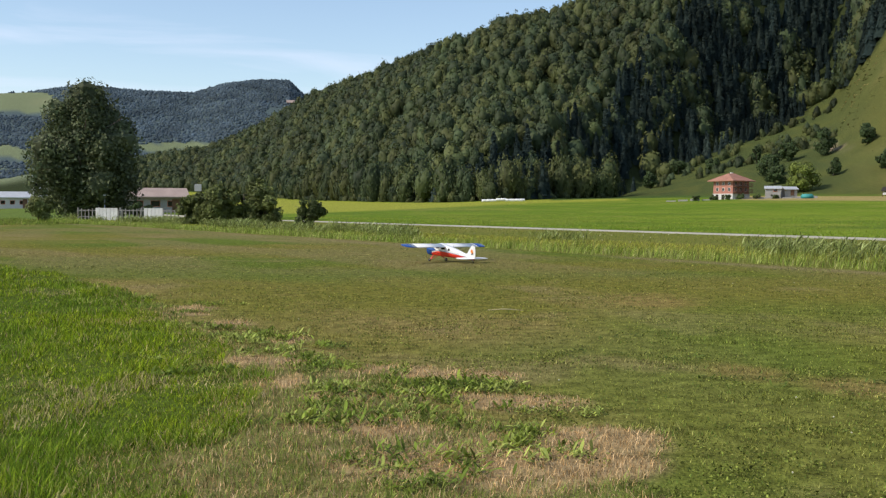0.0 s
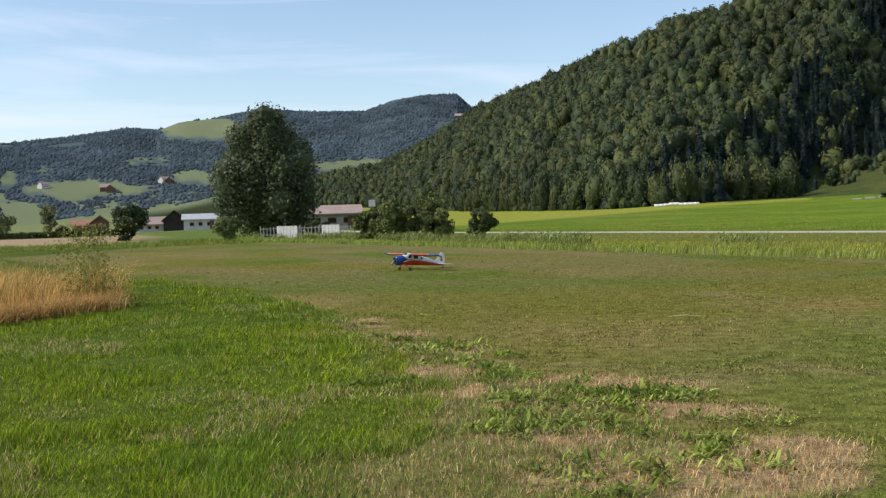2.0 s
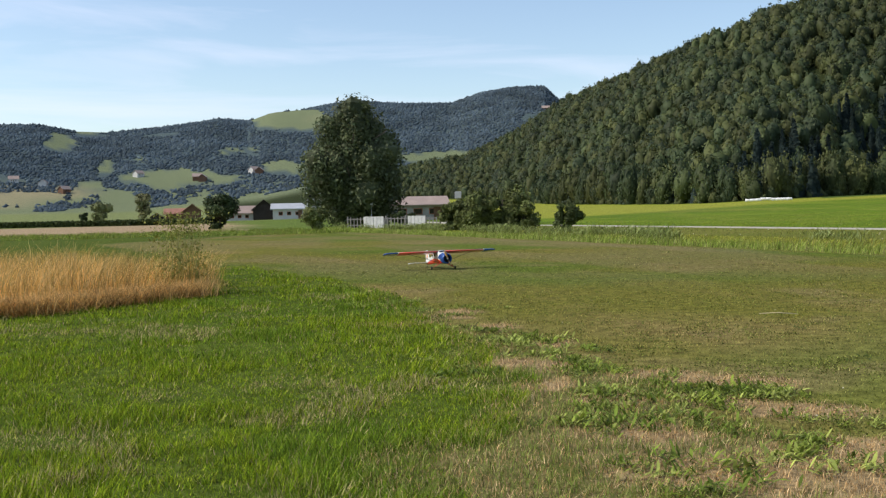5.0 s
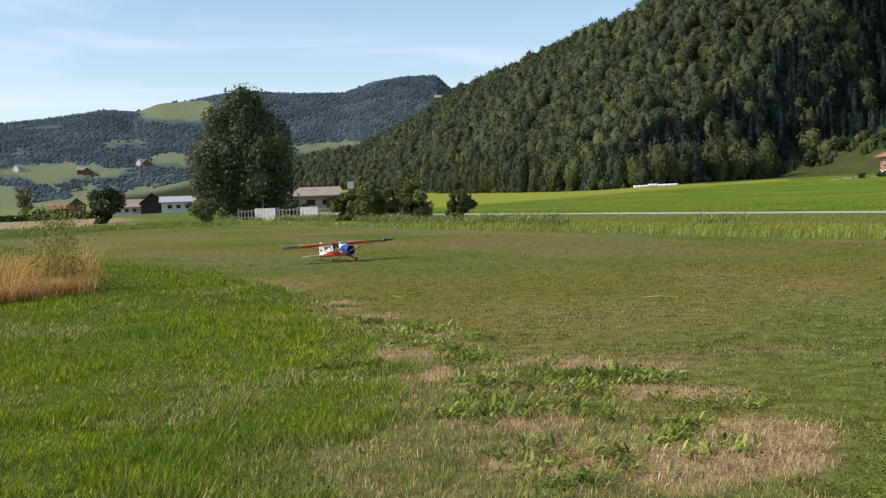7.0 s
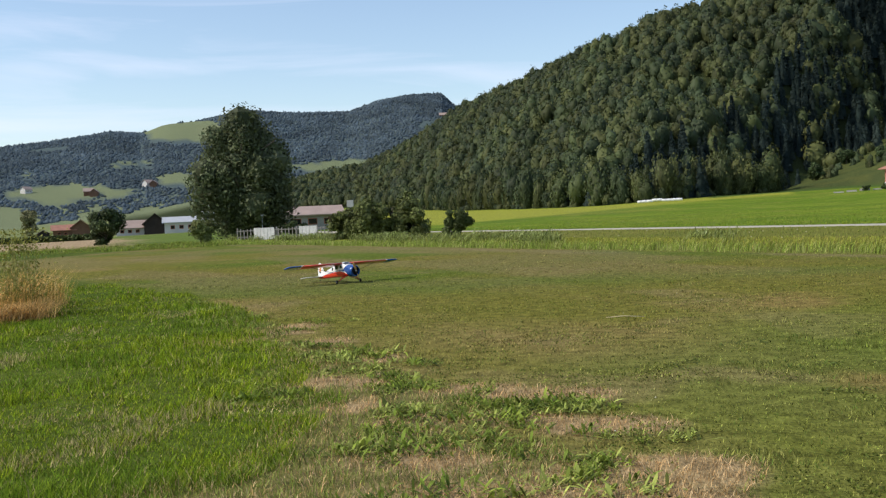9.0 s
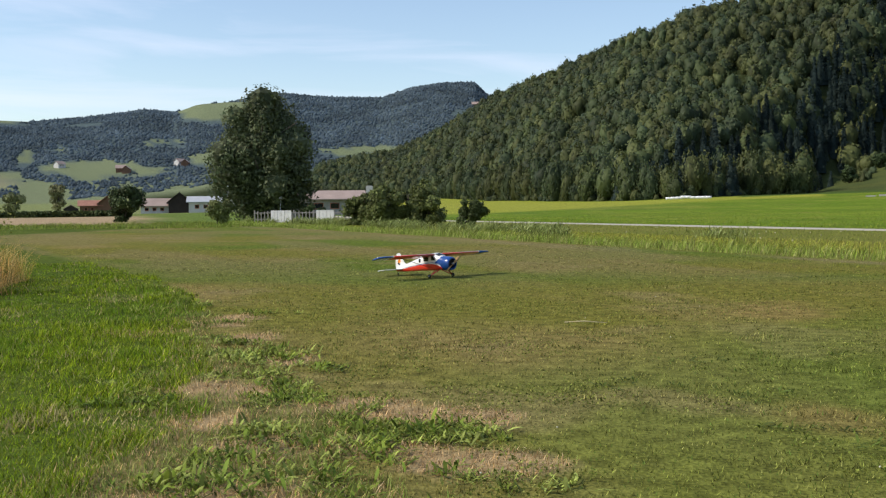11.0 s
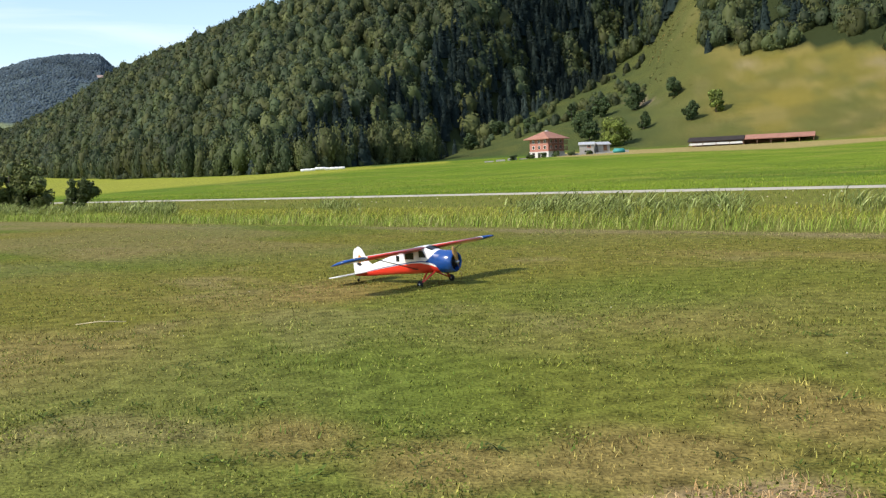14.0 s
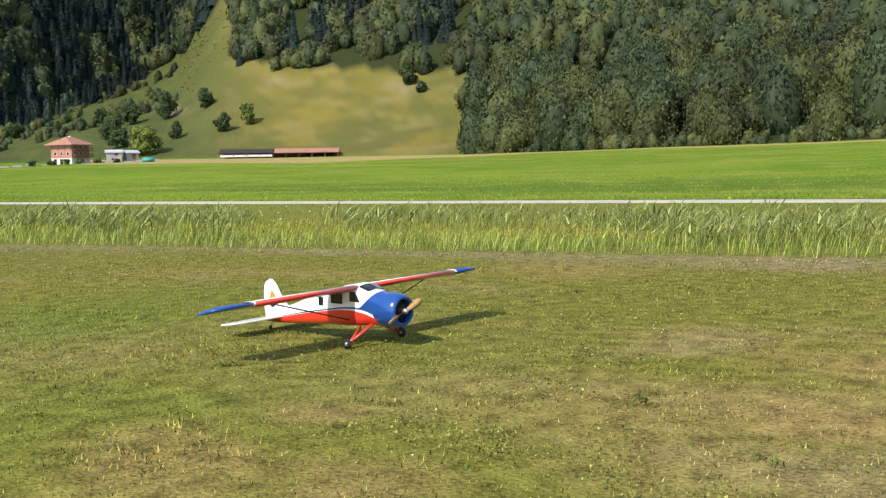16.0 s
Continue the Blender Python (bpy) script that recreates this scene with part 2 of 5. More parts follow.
def straw(x, y):
    """Dead pale grass on the meadow's border."""
    m = -0.25
    for cx, cy, rx, ry in ((0.35, 6.65, 1.35, 0.85), (1.15, 7.2, 0.8, 0.55), (-3.95, 16.2, 0.45, 0.9), (0.1, 10.0, 0.8, 0.5), (-2.9, 14.4, 0.5, 0.6), (-1.9, 12.6, 0.4, 0.5), (0.6, 8.6, 0.6, 0.4), (5.0, 8.4, 0.8, 0.35), (-0.5, 7.6, 0.7, 0.5), (-0.9, 8.9, 0.4, 0.5), (0.0, 8.95, 0.5, 0.4), (-1.6, 10.8, 0.4, 0.5), (-2.1, 10.9, 0.35, 0.45), (-0.5, 10.4, 0.6, 0.35), (-4.6, 14.6, 0.7, 0.6), (-1.5, 9.5, 0.4, 0.4), (-4.0, 15.8, 0.6, 0.5)):
        m = np.maximum(m, 1 - np.hypot((x - cx) / rx, (y - cy) / ry))
    return sstep(0.05, 0.5, m + 1.0 * (fbm(x, y, 0.6, 31) - 0.5))


def terrain_el(x, y, z):
    return np.degrees(np.arctan2(z - 1.6, np.hypot(x, y)))


def in_forest(az, el, r):
    rf = np.interp(az, HILL[:, 0], HILL[:, 1])
    az = az + 1.0 * (vnoise(r, el * 40, 30, 97) - 0.5)
    left = np.interp(az, FLANK_AZ, FLANK_EL)
    right = np.interp(az, [-36.1, -26.2, -23.7], [4.7, 5.1, 5.5])
    return (r > rf - 2) & ((az > -9.4) | ((az > -23.0) & (el > left)) | ((az < -23.6) & (az > -36.2) & (el > right)) | (az <= -36.2))


# open fields on the far range: azimuth, elevation, half sizes
FAR_FIELDS = ((22.2, 5.2, 2.1, 0.5), (13.5, 3.15, 3.8, 0.24), (28.75, 2.25, 2.6, 0.34), (22.65, 2.72, 1.2, 0.3), (30.95, 0.9, 1.4, 0.55), (25.8, 2.13, 1.0, 0.15), (35.65, 1.23, 1.7, 0.26),
              (32.75, 1.8, 0.7, 0.18), (32.5, 4.55, 0.9, 0.16), (34.0, 4.0, 0.8, 0.4), (36.5, 0.55, 1.0, 0.28), (32.3, 0.3, 3.9, 0.25), (24.2, 0.95, 1.0, 0.3), (28.5, 1.86, 1.0, 0.16),
              (28.0, 0.2, 2.0, 0.25), (25.3, 0.2, 1.2, 0.25), (31.9, 2.8, 0.3, 0.4), (39.5, 2.0, 2.0, 0.3), (17, 0.6, 3, 0.3), (27.0, 1.05, 0.8, 0.14), (33.4, 1.2, 0.5, 0.2), (25.0, 3.6, 0.9, 0.07), (30.2, 3.1, 0.5, 0.07))


def in_far_field(az, el):
    hit = np.zeros(np.shape(az), bool)
    az = az + 1.1 * (fbm(az, el * 3.5, 0.9, 121) - 0.5)
    el = el + 0.5 * (fbm(az, el * 4, 0.7, 123) - 0.5)
    for a, e, da, de in FAR_FIELDS:
        hit |= ((az - a) / da) ** 2 + ((el - e) / de) ** 2 < 1
    return hit


def lerp(a, b, m):
    return a * (1 - m[:, None]) + b * m[:, None]


# worn brown patches of the strip: x, y, radius
DRY_SPOTS = ((3.0, 10.4, 0.7), (3.8, 9.5, 0.6), (4.8, 9.3, 0.9), (6.1, 9.8, 0.9), (6.7, 8.8, 0.7), (3.7, 18.3, 1.6), (7.3, 10.3, 0.5), (11.1, 9.0, 0.9), (14.5, 16.2, 1.8), (9.5, 8.2, 0.7))


def ground_tone(x, y, z):
    """Base colours of the ground."""
    C = lambda *c: np.array([c])
    az, r = polar(x, y)
    el = terrain_el(x, y, z)
    along, beyond = edge_coords(x, y)
    n1, n2, n3 = fbm(x, y, 3.0, 41), fbm(x, y, 9.0, 43), fbm(x, y, 0.7, 45)
    # mown strip: dry brown and green mixed, in long faint streaks
    streak = fbm(along * 0.35, beyond * 1.6, 2.2, 47)
    mown = lerp(C(0.156, 0.150, 0.029) * np.ones((len(x), 1)), C(0.215, 0.172, 0.056), sstep(0.48, 0.78, 0.5 * n1 + 0.5 * streak))
    mown = lerp(mown, C(0.098, 0.142, 0.020), sstep(0.42, 0.66, n2) * 0.85)
    mown = lerp(mown, C(0.26, 0.20, 0.10), sstep(0.60, 0.75, fbm(x, y, 1.7, 49)) * sstep(0.4, 0.6, n1) * 0.4)
    mown = lerp(mown, C(0.22, 0.18, 0.10), sstep(-3.2, -0.8, beyond) * 0.6 * sstep(0.3, 0.6, streak))
    mown = lerp(mown, C(0.20, 0.165, 0.07), sstep(20, 30, y) * sstep(0.35, 0.6, fbm(along * 0.3, beyond, 2.5, 135)) * 0.55)
    mown = lerp(mown, C(0.21, 0.17, 0.062), (1 - sstep(2.0, 5.0, x)) * sstep(8.5, 11, y) * (1 - sstep(16, 22, y)) * sstep(0.35, 0.6, n1) * 0.3)
    mown = lerp(mown, C(0.112, 0.155, 0.024), sstep(0.0, 0.5, 1 - np.hypot(x - 7.0, y - 15.0) / 6.0) * sstep(0.25, 0.55, n2) * 0.5)
    for cx, cy, rad in DRY_SPOTS:
        mown = lerp(mown, C(0.27, 0.18, 0.072), sstep(0.1, 0.8, 1 - np.hypot(x - cx, (y - cy) * 0.8) / rad + 0.9 * (fbm(x, y, 0.9, 50) - 0.5)) * 0.5)
    lush = lerp(C(0.055, 0.09, 0.012) * np.ones((len(x), 1)), C(0.10, 0.13, 0.02), n1)
    lu = lushness(x, y)
    col = lerp(mown, lush, lu)
    col = lerp(col, lerp(C(0.17, 0.16, 0.05) * np.ones((len(x), 1)), C(0.25, 0.19, 0.09), sstep(0.35, 0.65, n3)), lu * sstep(0.5, -0.2, lush_mask(x, y)) * 0.6)
    col = lerp(col, C(0.34, 0.25, 0.13), straw(x, y) * 0.9)
    # reeds and bank, then the track and the big green field
    col = lerp(col, lerp(C(0.12, 0.15, 0.025) * np.ones((len(x), 1)), C(0.19, 0.18, 0.045), n2), sstep(-0.3, 0.3, beyond))
    field = lerp(C(0.118, 0.188, 0.017) * np.ones((len(x), 1)), C(0.158, 0.222, 0.023), sstep(0.3, 0.7, fbm(along, beyond * 3, 40, 51)))
    field = lerp(field, C(0.20, 0.22, 0.035), sstep(0.55, 0.8, fbm(along * 0.3, beyond, 12, 53)) * 0.5)
    field = lerp(field, C(0.075, 0.125, 0.02), sstep(0.5, 0.6, fbm(along * 0.12, beyond, 7, 95)) * (1 - sstep(45, 70, beyond)) * 0.7)
    field = lerp(field, C(0.15, 0.18, 0.035), sstep(70, 78, beyond + 10 * (n2 - 0.5)) * (1 - sstep(120, 128, beyond)) * sstep(-6, 4, az) * 0.9)
    field = lerp(field, C(0.09, 0.15, 0.017), sstep(0.5, 0.68, fbm(x, y, 6, 101)) * 0.5)
    field = lerp(field, C(0.24, 0.25, 0.05), sstep(0.6, 0.74, fbm(x, y, 3.4, 103)) * 0.5)
    col = lerp(col, field, sstep(26.0, 27.0, beyond))
    rf = np.interp(az, HILL[:, 0], HILL[:, 1])
    # ripening strip at the top of the field and darker crop at the foot of the wood
    ripe = sstep(rf - np.interp(az, [-40, -33, -28], [16, 40, 72]), rf - np.interp(az, [-40, -33, -28], [12, 32, 62]), r) * (1 - sstep(rf - 8, rf - 4, r)) * (beyond > 27)
    col = lerp(col, C(0.34, 0.27, 0.11), ripe * (az < -16) * 0.9)
    gold = sstep(-8, 14, r - np.interp(az, [-9, 8], [285, 165])) * (1 - sstep(rf - 12, rf - 4, r)) * (az > -10) * (az < 14)
    col = lerp(col, C(0.30, 0.31, 0.045), gold * 0.8)
    crop = sstep(rf - 30, rf - 24, r) * (az > -15) * (az < -6)
    col = lerp(col, C(0.055, 0.10, 0.025), crop * 0.9)
    # flats behind the meadow: tan stubble, hedgerow green
    flats = sstep(95, 105, r) * (az > 16)
    col = lerp(col, C(0.12, 0.17, 0.035), flats * 1.0)
    col = lerp(col, C(0.36, 0.27, 0.16), flats * sstep(118, 122, r) * (1 - sstep(190, 205, r)) * sstep(23.5, 26.5, az + 3 * (n2 - 0.5)))
    col = lerp(col, C(0.19, 0.22, 0.085), flats * sstep(215, 235, r))
    # hill pasture
    meadow = sstep(rf - 6, rf + 4, r) * (az < 15)
    # left part darkened to carry its shade, drier and yellower to the right
    dry = sstep(-19, -28, az)
    hill_col = lerp(C(0.062, 0.080, 0.027) * np.ones((len(x), 1)), C(0.205, 0.168, 0.036), dry * (0.55 + 0.6 * (fbm(x, y, 25, 55) - 0.3)).clip(0, 1))
    hill_col = lerp(hill_col, C(0.26, 0.21, 0.12), sstep(0.62, 0.75, fbm(x, y, 11, 57)) * 0.25 * dry)
    hill_col = lerp(hill_col, C(0.085, 0.10, 0.03), sstep(0.5, 0.66, fbm(x, y, 12, 58)) * 0.6)
    hill_col = lerp(hill_col, C(0.10, 0.10, 0.032), sstep(0.54, 0.66, fbm(az * 2.2, r, 9, 105)) * 0.45 * dry)
    trod = fbm(az * 1.2, z, 2.2, 127)
    hill_col = lerp(hill_col, C(0.25, 0.205, 0.075), sstep(0.54, 0.66, trod) * 0.35 * dry)
    hill_col = lerp(hill_col, C(0.095, 0.105, 0.03), sstep(0.56, 0.66, fbm(x, y, 5, 129)) * 0.6)
    hill_col = lerp(hill_col, C(0.30, 0.24, 0.15), sstep(0.2, 0.7, 1 - np.abs(el - 4.55 - 0.05 * (az + 27)) / 0.35) * (az < -23.5) * (az > -33) * sstep(0.45, 0.6, fbm(x, y, 8, 131)) * 0.45)
    hill_col = lerp(hill_col, C(0.30, 0.23, 0.17), sstep(0.3, 0.8, 1 - np.hypot((az + 20.2) / 1.4, (el - 3.15 - 0.25 * (az + 20.2)) / 0.4) + 0.8 * (fbm(x, y, 6, 107) - 0.5)) * 0.7)
    col = lerp(col, hill_col, meadow)
    wood = in_forest(az, el - 0.3, r) & (az < 26)
    col = lerp(col, C(0.032, 0.042, 0.016), wood * 1.0)
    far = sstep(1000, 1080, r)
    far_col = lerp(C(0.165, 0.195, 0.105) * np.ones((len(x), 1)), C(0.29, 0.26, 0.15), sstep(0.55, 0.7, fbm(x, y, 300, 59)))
    # the far wood floor takes the same haze blue as its trees
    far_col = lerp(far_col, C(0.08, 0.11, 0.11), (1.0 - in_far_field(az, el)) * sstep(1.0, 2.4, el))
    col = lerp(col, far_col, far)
    return col


def build_ground():
    az = np.radians(np.r_[np.arange(-72, 46, 0.42), np.arange(46, 288, 4.0)])
    r = np.r_[0.0, np.geomspace(0.8, 60, 230), np.geomspace(61, 4200, 250)]
    A, R = np.meshgrid(az, r)
    X, Y = (-np.sin(A) * R).ravel(), (np.cos(A) * R).ravel()
    Z = height(X, Y)
    na, nr = len(az), len(r)
    i, j = np.meshgrid(np.arange(nr - 1), np.arange(na))
    k = (j + 1) % na
    faces = np.stack([i * na + j, i * na + k, (i + 1) * na + k, (i + 1) * na + j], -1).reshape(-1, 4)
    me = mesh_from("ground", np.c_[X, Y, Z], faces, GROUND, True)
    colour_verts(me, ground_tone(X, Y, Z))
    return tagged(new("ground", me), "mown grass airfield, green fields and wooded valley sides", "ground", kind="structure")


build_ground()


# ---- woods ----
def ico(sub):
    bm = bmesh.new()
    bmesh.ops.create_icosphere(bm, subdivisions=sub, radius=1)
    v = np.array([q.co[:] for q in bm.verts])
    f = np.array([[q.index for q in p.verts] for p in bm.faces])
    bm.free()
    return v, f


ICO0, ICO1 = ico(1), ico(2)


def leaf_tris(rng, centres, normals, size, spread=0.7):
    """One leaf spray, a triangle, at each centre, roughly facing its normal."""
    n = len(centres)
    nn = normals + spread * rng.normal(size=(n, 3))
    nn /= np.linalg.norm(nn, axis=1)[:, None]
    a = np.cross(nn, rng.normal(size=(n, 3)))
    a /= np.linalg.norm(a, axis=1)[:, None] + 1e-9
    b = np.cross(nn, a)
    s = size * rng.uniform(0.6, 1.4, (n, 1))
    v = np.stack([centres + a * s, centres - a * s * 0.5 + b * s * 0.8, centres - a * s * 0.5 - b * s * 0.8], 1).reshape(-1, 3)
    return v, np.arange(3 * n).reshape(-1, 3)


def crown_template(seed, sprays, lumps=8, size=0.10, core=ICO1, tall=1.0, inner=0.92, spread=0.6):
    """A crown of unit radius, base at z=0: a lumpy leaf mass with loose sprays on it."""
    rng = np.random.default_rng(seed)
    lc = rng.normal(size=(lumps, 3))
    lc /= np.linalg.norm(lc, axis=1)[:, None]
    lc *= rng.uniform(0.35, 0.72, (lumps, 1))
    lc[0] = 0, 0, 0.4
    lr = rng.uniform(0.26, 0.5, lumps)

    def reach(d):
        """How far the lumps reach out in each direction."""
        b = d @ lc.T
        q = b**2 - (lc**2).sum(1)[None] + (lr**2)[None]
        return np.where(q > 0, b + np.sqrt(np.maximum(q, 0)), 0.45).max(1)

    d = rng.normal(size=(sprays, 3))
    d /= np.linalg.norm(d, axis=1)[:, None]
    d = d[d[:, 2] > -0.75]
    c = d * (reach(d) * rng.uniform(0.88, 1.04, len(d)))[:, None]
    v1, f1 = leaf_tris(rng, c, d, size, spread)
    cv = core[0] * (reach(core[0]) * rng.uniform(0.9, 1.0, len(core[0])) * inner)[:, None]
    v = np.r_[v1, cv]
    f = np.r_[f1, core[1] + len(v1)]
    # inner shade put into the tones: cores darker than sprays
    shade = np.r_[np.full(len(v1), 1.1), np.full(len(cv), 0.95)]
    v = v * (1, 1, tall) + (0, 0, tall * 0.75)
    return v, f, shade


def scatter(templates, places, rng, tones):
    """Copies of templates at rows of x, y, z, width radius, height scale; returns arrays."""
    V, F, T, base = [], [], [], 0
    which = rng.integers(0, len(templates), len(places))
    spin = rng.uniform(0, 2 * np.pi, len(places))
    for k, (tv, tf, ts) in enumerate(templates):
        idx = np.nonzero(which == k)[0]
        if not len(idx):
            continue
        c, s = np.cos(spin[idx])[:, None], np.sin(spin[idx])[:, None]
        p = places[idx]
        x = (tv[:, 0] * c - tv[:, 1] * s) * p[:, 3:4] + p[:, 0:1]
        y = (tv[:, 0] * s + tv[:, 1] * c) * p[:, 3:4] + p[:, 1:2]
        z = tv[:, 2][None] * p[:, 4:5] + p[:, 2:3]
        V.append(np.stack([x, y, z], -1).reshape(-1, 3))
        F.append((tf[None] + (np.arange(len(idx)) * len(tv))[:, None, None] + base).reshape(-1, 3))
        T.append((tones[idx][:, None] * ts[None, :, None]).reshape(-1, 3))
        base += len(idx) * len(tv)
    return np.concatenate(V), np.concatenate(F), np.concatenate(T)


def sector_points(rng, az0, az1, r0, r1, area):
    n = int(radians(az1 - az0) * (r1**2 - r0**2) / 2 / area)
    a, r = np.radians(rng.uniform(az0, az1, n)), np.sqrt(rng.uniform(r0**2, r1**2, n))
    return -np.sin(a) * r, np.cos(a) * r


def wood(name, label, az0, az1, r0, r1, area, templates, material_, size, tones, accept, tall=(0.85, 1.3)):
    rng = np.random.default_rng(abs(int(az0 * 10 + r0)))
    x, y = sector_points(rng, az0, az1, r0, r1, area)
    z = height(x, y)
    az, r = polar(x, y)
    # steep ground carries as many trees for its true area
    steep = np.hypot(height(x + 2, y) - z, height(x, y + 2) - z) / 2
    ok = accept(az, terrain_el(x, y, z), r) & (rng.uniform(0, 1, len(x)) < 0.36 * (1 + steep**2) ** 0.75)
    x, y, z, steep = x[ok], y[ok], z[ok], steep[ok]
    w = rng.uniform(*size, len(x)) * (1 + 0.35 * np.clip(steep - 0.7, 0, 1.4))
    p = np.c_[x, y, z - 0.5 - 0.3 * w, w, w * rng.uniform(*tall, len(x))]
    tone = np.array(tones)[rng.integers(0, len(tones), len(x))] * rng.uniform(0.82, 1.18, (len(x), 1)) * (0.6 + 0.8 * fbm(x, y, 38, 111, 2))[:, None]
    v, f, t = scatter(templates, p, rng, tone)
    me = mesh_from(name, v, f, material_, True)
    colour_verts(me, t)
    return tagged(new(name, me), label, "forest", kind="stuff")


BROAD = [crown_template(100 + k, 120, lumps=13, size=0.125, core=ICO1, tall=1.25, inner=0.92, spread=0.5) for k in range(10)]
BROAD_NEAR = [crown_template(120 + k, 420, lumps=15, size=0.085, core=ICO1, tall=1.45, inner=0.86, spread=0.6) for k in range(6)]
GREENS = [(0.056, 0.074, 0.026), (0.047, 0.066, 0.027), (0.066, 0.079, 0.026), (0.040, 0.058, 0.026), (0.072, 0.083, 0.027)]


def hill_wood(az, el, r):
    rc = np.interp(az, HILL[:, 0], HILL[:, 3])
    return in_forest(az, el, r) & (r < rc + 12) & ((az > -24) | (el < 12.3))


def near_edge(az, r):
    """The first rows of trees along the foot of the hill."""
    return r < np.interp(az, HILL[:, 0], HILL[:, 1]) + np.where(az < -36, 60, 14)


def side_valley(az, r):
    """The side valley's flank, where dark spruces stand in for shade among broadleaf trees."""
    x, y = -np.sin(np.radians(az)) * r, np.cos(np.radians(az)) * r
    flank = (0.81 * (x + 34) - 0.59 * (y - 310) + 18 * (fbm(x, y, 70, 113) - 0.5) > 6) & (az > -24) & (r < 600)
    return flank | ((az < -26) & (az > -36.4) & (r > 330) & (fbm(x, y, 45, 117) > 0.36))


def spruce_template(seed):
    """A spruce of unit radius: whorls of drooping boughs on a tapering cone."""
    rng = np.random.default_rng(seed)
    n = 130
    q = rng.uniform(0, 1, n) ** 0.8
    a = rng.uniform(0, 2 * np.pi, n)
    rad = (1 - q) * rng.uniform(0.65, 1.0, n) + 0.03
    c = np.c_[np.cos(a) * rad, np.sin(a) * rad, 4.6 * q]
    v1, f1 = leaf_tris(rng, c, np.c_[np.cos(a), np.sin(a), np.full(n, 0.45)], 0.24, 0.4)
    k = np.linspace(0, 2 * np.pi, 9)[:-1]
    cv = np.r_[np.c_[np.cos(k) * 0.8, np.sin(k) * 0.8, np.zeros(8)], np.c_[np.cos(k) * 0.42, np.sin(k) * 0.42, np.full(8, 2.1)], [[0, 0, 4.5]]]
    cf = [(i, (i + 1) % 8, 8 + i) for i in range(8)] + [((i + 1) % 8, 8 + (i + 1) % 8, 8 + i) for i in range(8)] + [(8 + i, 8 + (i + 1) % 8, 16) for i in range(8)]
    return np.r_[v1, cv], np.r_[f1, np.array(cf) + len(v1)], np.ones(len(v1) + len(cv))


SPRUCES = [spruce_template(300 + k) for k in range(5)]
# dark bluish spruce tones that also carry the shade of the valley
SPRUCE_SHADE_TONES = [(0.034, 0.052, 0.046), (0.040, 0.058, 0.050), (0.030, 0.047, 0.044)]
wood("valley_shade_spruces", "spruces in the side valley and above the pasture, toned dark for shade", -37, 6, 310, 610, 11, SPRUCES, NEEDLES, (1.7, 2.8), SPRUCE_SHADE_TONES, lambda az, el, r: hill_wood(az, el, r) & side_valley(az, r) & ((az > -26) | (el > 6.3)) & (vnoise(az * 9, r, 16, 115) > 0.30), (0.75, 1.1))
wood("hill_forest", "dense mixed broadleaf forest covering the steep hill", -57, 17, 190, 1060, 8.6, BROAD, LEAVES, (2.6, 4.9), GREENS, lambda az, el, r: hill_wood(az, el, r) & ~near_edge(az, r) & ~(side_valley(az, r) & (vnoise(az * 9, r, 16, 115) > 0.45)))
wood("near_wood", "tall leafy broadleaf trees of the wood beside the field", -64, -36, 165, 300, 17, [crown_template(140 + k, 900, lumps=22, size=0.062, core=ICO1, tall=1.4, inner=0.84, spread=0.7) for k in range(6)], LEAVES, (3.4, 6.4), GREENS,
     lambda az, el, r: hill_wood(az, el, r) & near_edge(az, r) & (az < -36.2), (0.9, 1.35))
wood("forest_edge", "leafy dark green broadleaf trees along the foot of the forest", -62, 11, 180, 620, 9, BROAD_NEAR, LEAVES, (2.8, 4.8), GREENS, lambda az, el, r: hill_wood(az, el, r) & near_edge(az, r) & (az >= -36.2), (1.0, 1.7))


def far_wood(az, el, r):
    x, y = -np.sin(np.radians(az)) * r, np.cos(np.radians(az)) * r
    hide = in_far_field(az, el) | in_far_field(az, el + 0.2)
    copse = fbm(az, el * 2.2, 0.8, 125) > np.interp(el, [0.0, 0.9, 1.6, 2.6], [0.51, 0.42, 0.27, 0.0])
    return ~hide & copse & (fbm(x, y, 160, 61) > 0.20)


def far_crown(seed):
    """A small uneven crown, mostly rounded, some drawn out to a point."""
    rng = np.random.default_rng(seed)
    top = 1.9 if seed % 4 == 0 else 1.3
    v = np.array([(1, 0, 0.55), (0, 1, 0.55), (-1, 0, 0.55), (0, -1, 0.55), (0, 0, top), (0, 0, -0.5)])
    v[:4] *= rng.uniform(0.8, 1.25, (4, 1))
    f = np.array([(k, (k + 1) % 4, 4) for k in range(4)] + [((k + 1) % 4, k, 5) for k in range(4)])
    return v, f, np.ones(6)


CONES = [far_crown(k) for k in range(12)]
# the blue of distant haze is mixed into these base tones
wood("far_forest", "distant mixed forest on the valley's far slopes, tinted blue for haze", 5, 42, 1090, 1930, 5.2, CONES, NEEDLES, (1.6, 3.2), [(0.122, 0.166, 0.196), (0.132, 0.176, 0.196), (0.112, 0.155, 0.188)], far_wood, (0.7, 1.15))


def understorey(az, el, r):
    rf = np.interp(az, HILL[:, 0], HILL[:, 1])
    return (r > rf - 3) & (r < rf + 7) & ((az < -36.4) | ((az > -9) & (az < 11)))


wood("forest_undergrowth", "dense dark undergrowth along the foot of the forest", -57, 11, 185, 560, 2.2, BROAD, LEAVES, (0.9, 2.0), GREENS, understorey)


